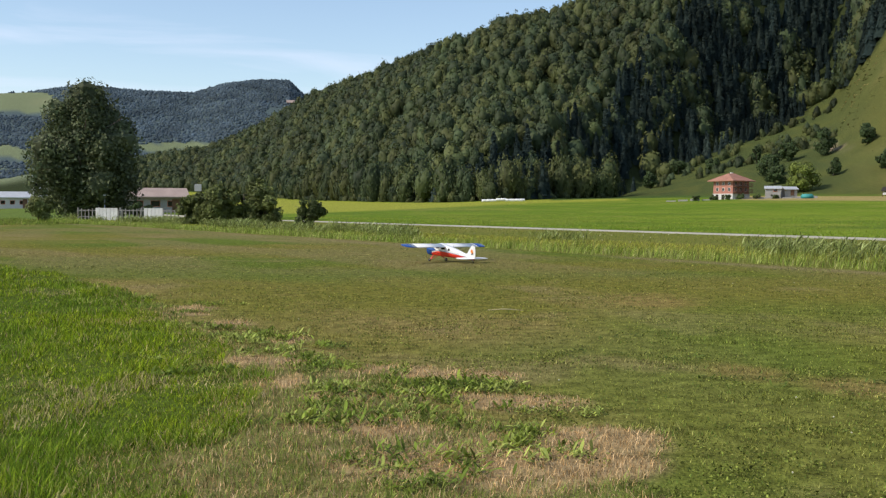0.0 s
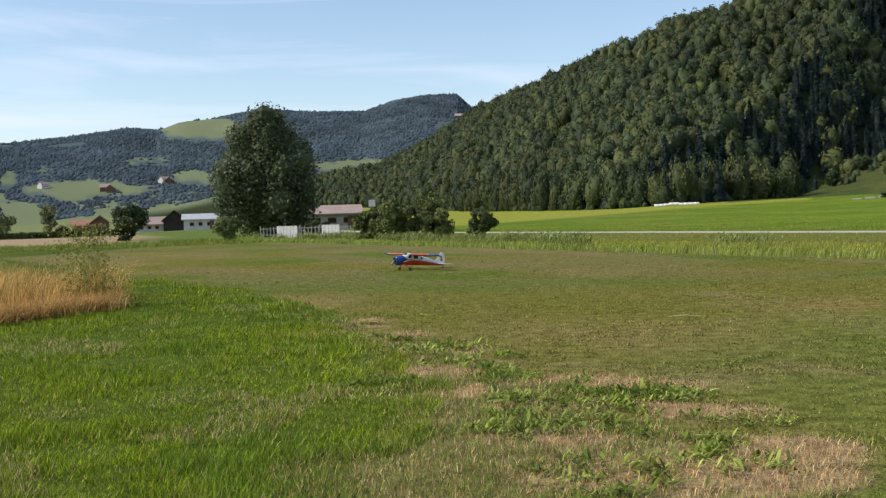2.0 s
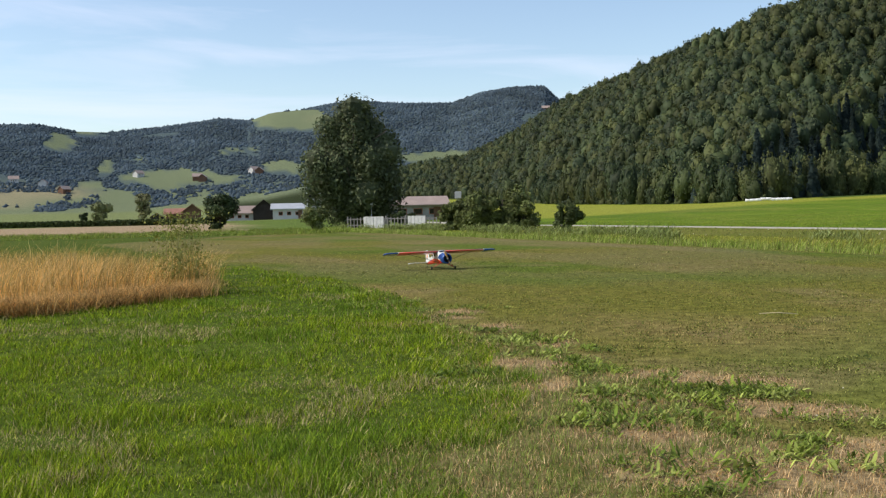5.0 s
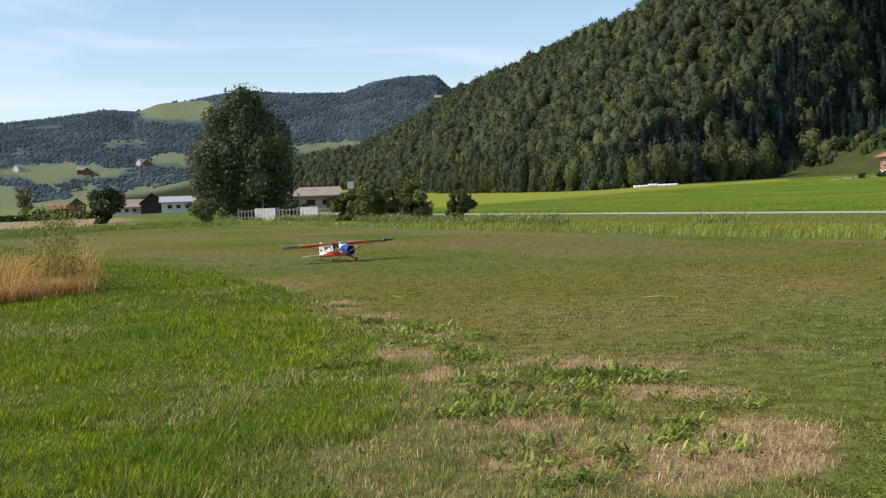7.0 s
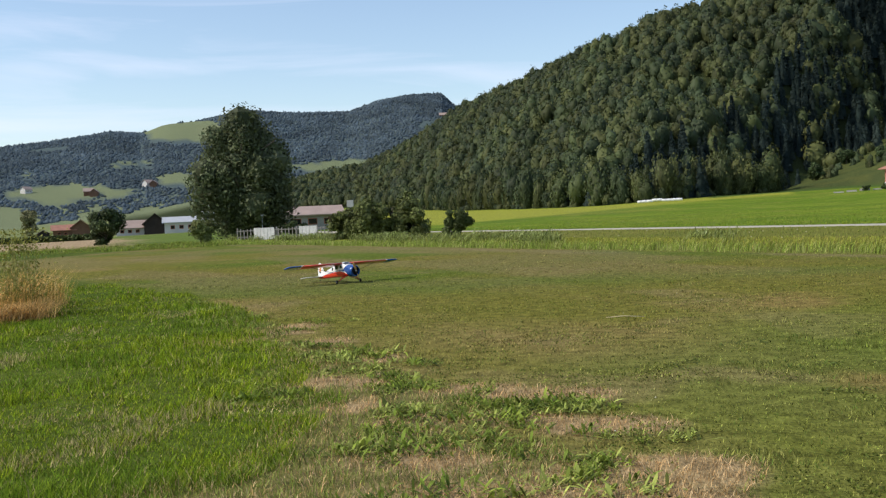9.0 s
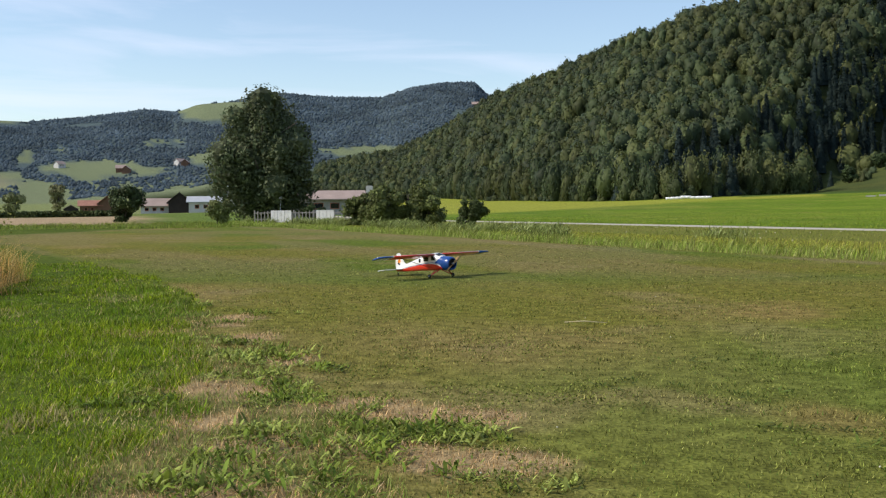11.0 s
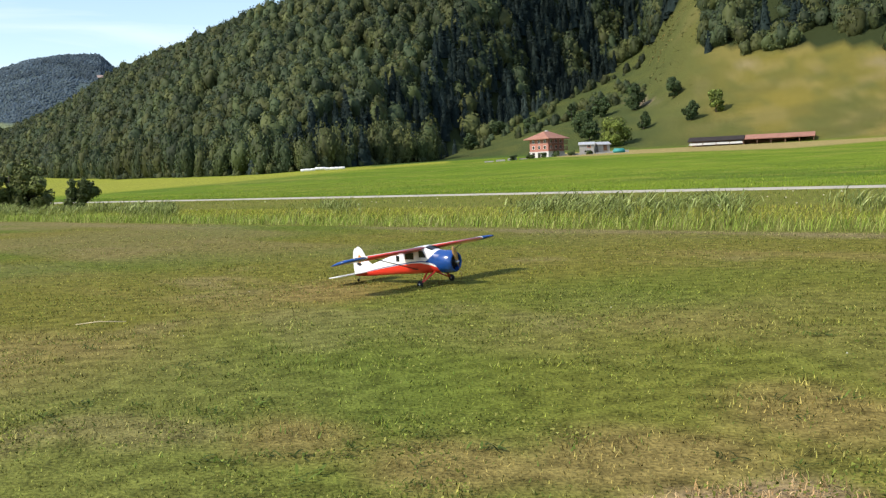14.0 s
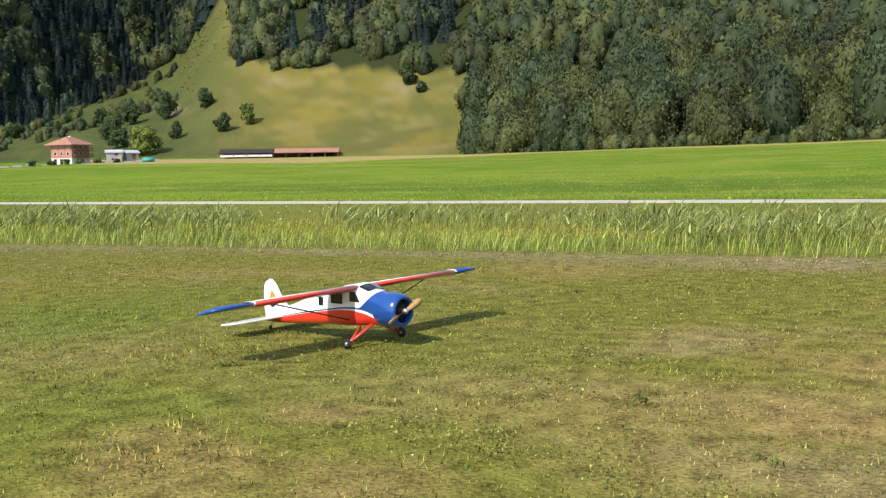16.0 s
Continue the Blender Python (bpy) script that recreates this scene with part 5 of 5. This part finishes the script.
def build_farm():
    def h(az, r):
        return at_range(az, r)

    gable_house("farm_shed", "long low farm shed with weathered brown roof behind a tree", h(15.9, 178), 16 + 4, 11.6, 9, 2.5, 3.75, GREY_STONE, TILES_BROWN, 0.8, [("front", -4 + 2.6 * k, 0.9, 1.5, 1.0) for k in range(4)], category="shed", door=(4.6, 1.6, 2.1))
    gable_house("barn", "black timber barn with its gable towards the field", h(23.75, 236), 23.7 + 90, 9, 4.6, 2.3, 4.2, TIMBER_DARK, TIMBER_DARK, 0.4, category="barn")
    gable_house("farmhouse", "low farmhouse with grey roof beside a black barn", h(24.95, 238), 25, 6.5, 6, 1.6, 3.0, PLASTER_WHITE, TILES_BROWN, 0.6, [("front", -2 + 1.6 * k, 0.5, 0.8, 0.7) for k in range(3)])
    gable_house("farmhouse", "white plastered farm building with pale sheet roof", h(22.45, 232), 22, 6.6, 5, 2.2, 3.2, PLASTER_WHITE, SHEET_GREY, 0.5, [("front", -1.6 + 1.8 * k, 0.8, 0.9, 0.8) for k in range(3)], door=(2.6, 0.9, 1.9))
    gable_house("farmhouse", "farmhouse with wide red-brown roof in the flats", h(28.35, 300), 28, 5.5, 5, 1.8, 3.0, TIMBER_BROWN, TILES_RED, 0.6, [("front", -1.2 + 1.6 * k, 0.5, 0.8, 0.7) for k in range(2)])
    gable_house("farmhouse", "brown gabled barn with a rounded red roof", h(27.5, 300), 27 + 90, 6, 4.6, 2.4, 4.2, TIMBER_BROWN, TILES_RED, 0.6, category="barn")
    gable_house("hut", "small dark hut on the flats", h(29.35, 320), 29 + 90, 3, 4.0, 0.8, 1.9, TIMBER_DARK, TILES_BROWN, 0.4, category="hut")
    # white block of flats behind the tree
    p = h(21.05, 330)
    th = empty("apartment_block", "white four-storey apartment block behind trees", "building", pose(p[0], p[1], p[2], 0, 0, 21))
    part("wall", box_bm(-2.2, 2.2, -2.5, 2.5, -1, 8.0, 0.05), PLASTER_WHITE, th, smooth=False)
    for k in range(3):
        part("balcony", box_bm(-2.4, 2.4, -3.2, -2.5, 1.6 + 2.3 * k, 2.3 + 2.3 * k, 0.04), PLASTER_WHITE, th, smooth=False)
        part("window", box_bm(-1.8, 1.8, -2.56, -2.48, 2.4 + 2.3 * k, 3.6 + 2.3 * k), DARK_GLASS, th, smooth=False)
    part("roof", box_bm(-2.4, 2.4, -2.7, 2.7, 8.0, 8.25, 0.04), SHEET_GREY, th, smooth=False)
    # white tank on a mast behind the shrubs
    p = h(13.2, 119)
    th = empty("signal_box", "small white box on a mast behind shrubs", "mast", pose(*p, 0, 0, 13))
    part("mast", tube_bm([(0, 0, -0.3), (0, 0, 3.3)], 0.06, 8), GREY_METAL, th)
    part("box", box_bm(-0.38, 0.38, -0.25, 0.25, 3.2, 4.0, 0.05), PLASTER_WHITE, th, smooth=False)
    p = h(17.95, 119)
    th = empty("lamp_post", "small pale lamp on a thin post by the fence", "lamp post", pose(*p, 0, 0, 18))
    part("post", tube_bm([(0, 0, -0.3), (0, 0, 2.6)], 0.05, 8), GREY_METAL, th)
    part("lamp_head", box_bm(-0.16, 0.16, -0.1, 0.1, 2.6, 3.15, 0.04), PLASTER_WHITE, th, smooth=False)
    # paling fence with two boarded stretches
    p0, p1 = np.array(h(19.3, 114)), np.array(h(13.9, 108))
    th = empty("paling_fence", "weathered grey paling fence with white boarded panels", "fence", pose(*p0, 0, 0, math.degrees(math.atan2(p1[1] - p0[1], p1[0] - p0[0]))))
    length = float(np.linalg.norm(p1 - p0))
    n = int(length / 0.42)
    for k in range(n):
        u = k * 0.42
        solid = 2.0 < u < 4.6 or 7.4 < u < 9.4
        hh = 1.35 if solid else 1.25 + 0.06 * math.sin(k * 2.1)
        w = 0.39 if solid else 0.11
        part("paling", box_bm(u, u + w, -0.02, 0.02, 0.08, hh, 0.008), FENCE_WHITE if solid else GREY_WOOD, th, smooth=False)
    for z in (0.4, 1.05):
        part("rail", box_bm(0, length, 0.02, 0.08, z, z + 0.09), GREY_WOOD, th, smooth=False)
    for k in range(6):
        part("post", box_bm(k * length / 5 - 0.06, k * length / 5 + 0.06, 0.08, 0.2, -0.3, 1.4), GREY_WOOD, th, smooth=False)


GREY_WOOD = material("grey_weathered_wood", (0.26, 0.25, 0.23), 0.9, vary=0.2, scale=2, fine=20)
def build_hedge():
    rng = np.random.default_rng(77)
    p0, p1 = np.array(at_range(41, 214)), np.array(at_range(26.8, 196))
    n = 9000
    c = p0 + (p1 - p0) * rng.uniform(0, 1, n)[:, None] + np.c_[rng.normal(0, 0.5, (n, 2)), rng.uniform(0, 1.05, n)]
    c[:, 2] = height(c[:, 0], c[:, 1]) + rng.uniform(0, 1.0, n)
    v, f = leaf_tris(rng, c, rng.normal(size=(n, 3)), 0.28)
    me = mesh_from("field_hedge", v, f, LEAVES)
    colour_verts(me, np.repeat(mix_tones(rng, n, [(0.06, 0.085, 0.025), (0.08, 0.10, 0.03)]), 3, axis=0))
    tagged(new("field_hedge", me), "low dark green hedge along a stubble field", "hedge", kind="stuff")


build_hedge()
build_farmhouse()
build_field_shed()
build_bales()
build_farm()
# scattered houses on the far slopes
for k, (a_, e_) in enumerate(((27.2, 2.0), (24.2, 2.35), (23.9, 2.3), (36.3, 1.95), (33.9, 1.4), (34.9, 1.75), (8.3, 5.4), (30.2, 2.2), (26.9, 1.95))):
    p = on_slope(a_, e_, 1090)
    gable_house("far_house", "small pale house on the far valley slope", p, a_ + 40 * (k % 3), 11, 9, 4.5, 8, PLASTER_WHITE if k % 2 else TIMBER_BROWN, TILES_BROWN, 0.8, [("front", -2.5 + 2.5 * j, 1.6, 1.2, 1.3) for j in range(3)])


# ---- the model aeroplane: x ahead, y to its left, origin on the ground between the main wheels ----
HULL = np.array([  # station, bottom, top, half width
    (0.30, 0.175, 0.465, 0.142), (0.10, 0.168, 0.482, 0.146), (0.05, 0.175, 0.490, 0.146), (0.02, 0.171, 0.497, 0.146), (-0.08, 0.160, 0.530, 0.145), (-0.13, 0.156, 0.545, 0.144),
    (-0.30, 0.145, 0.515, 0.142), (-0.46, 0.138, 0.470, 0.136), (-0.60, 0.130, 0.430, 0.122), (-0.85, 0.112, 0.355, 0.090), (-1.10, 0.095, 0.270, 0.060), (-1.30, 0.083, 0.205, 0.036), (-1.46, 0.085, 0.165, 0.015)])


def hull_at(x):
    return [float(np.interp(-x, -HULL[:, 0], HULL[:, k])) for k in (1, 2, 3)]


def hull_mesh():
    xs, m = np.linspace(0.30, -1.46, 130), 96
    V, T = [], []
    for x in xs:
        zb, zt, w = hull_at(x)
        p = np.interp(-x, [-0.3, -0.05, 0.1, 0.6, 1.4], [2.0, 2.6, 3.6, 3.2, 2.4])
        for k in range(m):
            a = 2 * math.pi * k / m
            c, s = math.cos(a), math.sin(a)
            y = w * math.copysign(abs(c) ** (2 / p), c)
            z = (zb + zt) / 2 + (zt - zb) / 2 * math.copysign(abs(s) ** (2 / p), s)
            V.append((x, y, z))
            h = (z - zb) / (zt - zb)
            red_top = float(np.interp(-x, [-0.3, 0.0, 0.3, 1.0, 1.46], [0.16, 0.36, 0.42, 0.44, 0.42]))
            blue_low = red_top + float(np.interp(-x, [-0.25, -0.05, 0.15, 0.4], [0.10, 0.09, 0.035, 0.015]))
            blue_top = blue_low + 0.04 + max(0.0, (x + 0.06) / 0.17) ** 1.5 * 0.6
            T.append([0.5 + h - q for q in (red_top, blue_low, blue_top)])
    n = len(xs)
    F = [(i * m + k, (i + 1) * m + k, (i + 1) * m + (k + 1) % m, i * m + (k + 1) % m) for i in range(n - 1) for k in range(m)]
    me = mesh_from("fuselage", np.array(V), np.array(F), HULL_PAINT, True)
    colour_verts(me, np.array(T), "lines")
    return me


def wing_bm(y0, y1, tip=False, chord=0.37, x_le=-0.085, z_le=0.512, thick=0.10, slope=0.235):
    """A stretch of wing between two spanwise places, blunt or with a rounded tip."""
    bm = bmesh.new()
    prof = []
    for q in (1.0, 0.85, 0.65, 0.45, 0.3, 0.18, 0.09, 0.03, 0.0):
        prof.append((q, 0.62 * math.sqrt(max(q, 0)) * (1 - q) ** 0.9 * 1.55))
    low = [(q, -0.32 * math.sqrt(q) * (1 - q) * 1.4) for q in (0.03, 0.09, 0.2, 0.4, 0.65, 0.85)]
    rings = []
    steps = [(0, 1.0)] + ([(0.55, 1.0), (0.8, 0.9), (0.93, 0.72), (1.0, 0.42)] if tip else [(1, 1.0)])
    for t, c in steps:
        y = y0 + (y1 - y0) * t
        ring = []
        for q, th in prof + low:
            x = x_le - chord * (0.45 * (1 - c)) - q * chord * c
            z = z_le - (x_le - x) * slope + th * thick * c
            ring.append(bm.verts.new((x, y, z)))
        rings.append(ring)
    n = len(rings[0])
    for r0, r1 in zip(rings, rings[1:]):
        for k in range(n):
            bm.faces.new((r0[k], r0[(k + 1) % n], r1[(k + 1) % n], r1[k]))
    bm.faces.new(rings[0]), bm.faces.new(rings[-1][::-1])
    bmesh.ops.recalc_face_normals(bm, faces=bm.faces[:])
    return bm


def plate_bm(outline, y, thick, axis="y"):
    """A flat plate with rounded edges from an outline."""
    bm = bmesh.new()
    if axis == "y":
        vs = [bm.verts.new((a, y - thick / 2, b)) for a, b in outline]
        f = bm.faces.new(vs)
        up = bmesh.ops.extrude_face_region(bm, geom=[f])
        bmesh.ops.translate(bm, verts=[v for v in up["geom"] if isinstance(v, bmesh.types.BMVert)], vec=(0, thick, 0))
    else:
        vs = [bm.verts.new((a, b, y - thick / 2)) for a, b in outline]
        f = bm.faces.new(vs)
        up = bmesh.ops.extrude_face_region(bm, geom=[f])
        bmesh.ops.translate(bm, verts=[v for v in up["geom"] if isinstance(v, bmesh.types.BMVert)], vec=(0, 0, thick))
    bmesh.ops.recalc_face_normals(bm, faces=bm.faces[:])
    bmesh.ops.bevel(bm, geom=[e for e in bm.edges if e.is_manifold], offset=thick * 0.3, segments=1, affect="EDGES", clamp_overlap=True)
    return bm


HALF_SPAN, TIP_FROM = 1.70, 1.30


def build_plane():
    th = empty("model_aeroplane", "red, white and blue high-wing model aeroplane taxiing on grass", "model plane")
    fus = new("fuselage", hull_mesh())
    fus.parent = th
    # cowling: a blunt tube with a rolled lip
    bm = bmesh.new()
    rings = []
    prof = [(0.11, 0.148), (0.16, 0.157), (0.24, 0.158), (0.31, 0.150), (0.352, 0.136), (0.366, 0.120), (0.358, 0.108), (0.31, 0.106), (0.24, 0.106)]
    for x, r in prof:
        rings.append([bm.verts.new((x, math.cos(a) * r, 0.320 + math.sin(a) * r * 1.0)) for a in [2 * math.pi * k / 40 for k in range(40)]])
    for r0, r1 in zip(rings, rings[1:]):
        for k in range(40):
            bm.faces.new((r0[k], r0[(k + 1) % 40], r1[(k + 1) % 40], r1[k]))
    bm.faces.new(rings[-1])
    bmesh.ops.recalc_face_normals(bm, faces=bm.faces[:])
    cowl = part("cowling", bm, BLUE_PAINT, th, "glossy blue engine cowling")
    eng = part("engine", tube_bm([(0.25, 0, 0.320), (0.35, 0, 0.320)], [0.06, 0.035], 16), ENGINE_DARK, th, "black radial engine")
    for k in range(9):
        a = 2 * math.pi * k / 9
        part("cylinder", tube_bm([(0.30, math.cos(a) * 0.03, 0.320 + math.sin(a) * 0.03), (0.30, math.cos(a) * 0.10, 0.320 + math.sin(a) * 0.10)], 0.018, 8), ENGINE_DARK, eng)
    part("backing_plate", tube_bm([(0.245, 0, 0.320), (0.25, 0, 0.320)], 0.103, 24), ENGINE_DARK, eng)
    # wing in four stretches with red lower and white upper skins
    for s, side in ((1, "left"), (-1, "right")):
        y0, y1, y2 = 0.0, s * TIP_FROM, s * HALF_SPAN
        w = part("wing", wing_bm(y0, y1), RED_PAINT, th, "red wing panel with a white upper skin")
        me = w.data
        me.materials.append(WHITE_PAINT)
        for p in me.polygons:
            if p.normal.z > 0.35 and p.center.x < -0.115:
                p.material_index = 1
        part("wing_tip", wing_bm(y1, y2, True), BLUE_PAINT, w, "blue wing tip")
        part("tip_stripe", wing_bm(y1 - s * 0.012, y1 + s * 0.012, thick=0.106, chord=0.374, x_le=-0.083), WHITE_PAINT, w)
        bm = tube_bm([(-0.20, s * 0.13, 0.215), (-0.24, s * 0.98, 0.462)], 0.006, 8)
        part("wing_strut", bm, ENGINE_DARK, th, "thin black wing strut")
        # tailplane
        out = [(-1.20, s * 0.0), (-1.22, s * 0.47), (-1.26, s * 0.565), (-1.34, s * 0.605), (-1.44, s * 0.595), (-1.49, s * 0.54), (-1.49, s * 0.0)]
        tp = part("tailplane", plate_bm(out, 0.0, 0.016, "z"), WHITE_PAINT, th, "white tailplane", False)
        tp.matrix_local = pose(-1.35, 0, 0.135, 0, -7, 0) @ pose(1.35, 0, 0)
        # undercarriage
        bm = tube_bm([(0.06, s * 0.09, 0.195), (0.045, s * 0.20, 0.14), (0.0, s * 0.330, 0.055)], [0.026, 0.022, 0.014], 10, squash=0.5)
        part("undercarriage_leg", bm, RED_PAINT, th, "red undercarriage leg")
        bm = tube_bm([(-0.08, s * 0.10, 0.165), (0.0, s * 0.320, 0.06)], [0.012, 0.009], 8)
        part("brace", bm, RED_PAINT, th)
        wh = part("wheel", wheel_bm(0.047, 0.034), BLACK_RUBBER, th, "small black rubber wheel")
        wh.matrix_local = pose(0, s * 0.358, 0.047)
        part("hub", tube_bm([(0, -0.021, 0), (0, -0.012, 0), (0, 0.012, 0), (0, 0.021, 0)], [0.012, 0.022, 0.022, 0.012], 14), GREY_METAL, wh, "pale metal hub")
        # windows
        for x0, x1, za, zb_, rake in ((-0.165, -0.095, 0.385, 0.475, 0.055), (-0.41, -0.26, 0.355, 0.445, 0.0), (-0.585, -0.525, 0.320, 0.40, 0.0)):
            w0 = hull_at((x0 + x1) / 2)[2]
            out = [(x0, za), (x1 + rake, za), (x1, zb_), (x0, zb_)]
            part("side_window", plate_bm(out, s * (w0 + 0.001), 0.007), DARK_GLASS, th, smooth=False)
        # windscreen half
        bm = bmesh.new()
        q = [(0.022, s * 0.010, 0.500), (0.022, s * 0.088, 0.487), (-0.085, s * 0.100, 0.520), (-0.085, s * 0.010, 0.533)]
        vs = [bm.verts.new((a + 0.012, b, c + 0.008)) for a, b, c in q] + [bm.verts.new((a - 0.004, b, c - 0.012)) for a, b, c in q]
        for f in ((0, 1, 2, 3), (7, 6, 5, 4), (0, 4, 5, 1), (1, 5, 6, 2), (2, 6, 7, 3), (3, 7, 4, 0)):
            bm.faces.new([vs[i] for i in f])
        bmesh.ops.recalc_face_normals(bm, faces=bm.faces[:])
        part("windscreen", bm, DARK_GLASS, th, smooth=False)
        # emblem on the fin
        em = part("emblem", plate_bm([(-1.42, 0.30), (-1.36, 0.275), (-1.31, 0.31), (-1.325, 0.36), (-1.375, 0.40), (-1.395, 0.345)], s * 0.0105, 0.003), EMBLEM_ORANGE, th, "orange emblem patch", False)
        part("emblem_mark", plate_bm([(-1.42, 0.255), (-1.36, 0.225), (-1.32, 0.255), (-1.35, 0.272), (-1.41, 0.290)], s * 0.0105, 0.003), EMBLEM_BLACK, em, smooth=False)
    fin = [(-1.13, 0.255), (-1.20, 0.30), (-1.27, 0.40), (-1.32, 0.475), (-1.37, 0.508), (-1.41, 0.508), (-1.425, 0.49), (-1.425, 0.17), (-1.30, 0.18)]
    part("fin", plate_bm(fin, 0, 0.018), WHITE_PAINT, th, "white tail fin", False)
    rud = [(-1.430, 0.49), (-1.455, 0.485), (-1.485, 0.44), (-1.495, 0.34), (-1.49, 0.20), (-1.475, 0.11), (-1.43, 0.10)]
    part("rudder", plate_bm(rud, 0, 0.015), WHITE_PAINT, th, "white rudder", False)
    part("tail_leg", tube_bm([(-1.38, 0, 0.09), (-1.42, 0, 0.03)], 0.006, 6), GREY_METAL, th)
    tw = part("tail_wheel", wheel_bm(0.022, 0.014), BLACK_RUBBER, th)
    tw.matrix_local = pose(-1.42, 0, 0.022)
    part("antenna", tube_bm([(-0.62, 0, 0.43), (-0.64, 0, 0.50)], 0.002, 5), ENGINE_DARK, th)
    # propeller, turning about its own x
    bm = bmesh.new()
    for s in (1, -1):
        prev = None
        for r, c, tw_ in ((0.015, 0.018, 70), (0.06, 0.026, 55), (0.13, 0.036, 35), (0.19, 0.032, 24), (0.235, 0.014, 18)):
            a = radians(tw_)
            ring = [bm.verts.new((math.sin(a) * c * u * s + 0.004 * v, math.cos(a) * c * u, s * r)) for u, v in ((-1, 0), (0, 1), (1, 0), (0, -1))]
            if prev:
                for k in range(4):
                    bm.faces.new((prev[k], prev[(k + 1) % 4], ring[(k + 1) % 4], ring[k]))
            prev = ring
        bm.faces.new(prev)
    bmesh.ops.recalc_face_normals(bm, faces=bm.faces[:])
    prop = part("propeller", bm, PROP_WOOD, th, "two-bladed varnished wooden propeller")
    prop.matrix_local = pose(0.378, 0, 0.320)
    part("spinner", tube_bm([(-0.03, 0, 0), (0.0, 0, 0), (0.02, 0, 0), (0.032, 0, 0)], [0.02, 0.026, 0.018, 0.005], 14), GREY_METAL, prop, "dull metal spinner")
    return th, prop


def wheel_bm(r, w):
    bm = bmesh.new()
    bmesh.ops.create_cone(bm, cap_ends=True, segments=24, radius1=r, radius2=r, depth=w, matrix=pose(0, 0, 0, 90, 0, 0))
    bmesh.ops.bevel(bm, geom=[e for e in bm.edges if len(e.link_faces) == 2 and e.calc_face_angle(0) > 0.8], offset=w * 0.3, segments=3, affect="EDGES")
    return bm


aeroplane, propeller = build_plane()

# seconds, x, y, heading from +x, bank
TAXI = [
    (0.0, -0.15, 31.04, 136.3, 1.5),
    (0.5, -1.79, 32.20, 154.3, 0.8),
    (1.0, -3.52, 32.89, 165.8, -0.1),
    (1.5, -5.17, 33.22, 179.7, 0.1),
    (2.0, -6.73, 32.85, 220.5, 0.0),
    (2.5, -7.73, 31.95, 244.3, 0.2),
    (3.0, -8.16, 31.28, 263.0, -0.3),
    (5.5, -7.03, 28.41, 307.5, 1.5),
    (6.0, -6.83, 28.08, 309.2, 2.0),
    (6.5, -6.78, 28.06, 311.1, 2.0),
    (7.0, -6.74, 28.07, 312.1, 1.6),
    (7.5, -6.67, 27.99, 312.1, 1.1),
    (8.0, -6.47, 27.82, 312.7, 0.8),
    (8.5, -6.23, 27.60, 313.8, 1.4),
    (9.0, -5.83, 27.22, 316.6, 0.2),
    (11.5, -1.34, 24.13, 324.9, 0.7),
    (12.0, -0.02, 23.13, 322.4, 1.7),
    (12.5, 1.30, 21.95, 316.4, -0.9),
    (13.0, 2.64, 20.60, 314.2, 1.2),
    (13.5, 3.88, 19.35, 313.4, 0.8),
    (14.0, 5.10, 18.15, 314.0, 1.8),
    (14.5, 6.25, 16.84, 310.2, 2.3),
    (15.0, 7.22, 15.50, 302.0, 1.1),
    (15.5, 8.18, 14.16, 296.2, 1.5),
    (16.0, 8.97, 12.44, 286.2, 1.1),
]


def motions():
    walk(aeroplane, [(t, pose(x, y, 0.004, 0.7 * b, 0, h)) for t, x, y, h, b in TAXI])
    rows, a = [], 20.0
    for k in range(161):
        rows.append((k / 10, pose(0.378, 0, 0.320, a, 0, 0)))
        a += 68 + 8 * math.sin(k * 0.7)
    walk(propeller, rows)


motions()
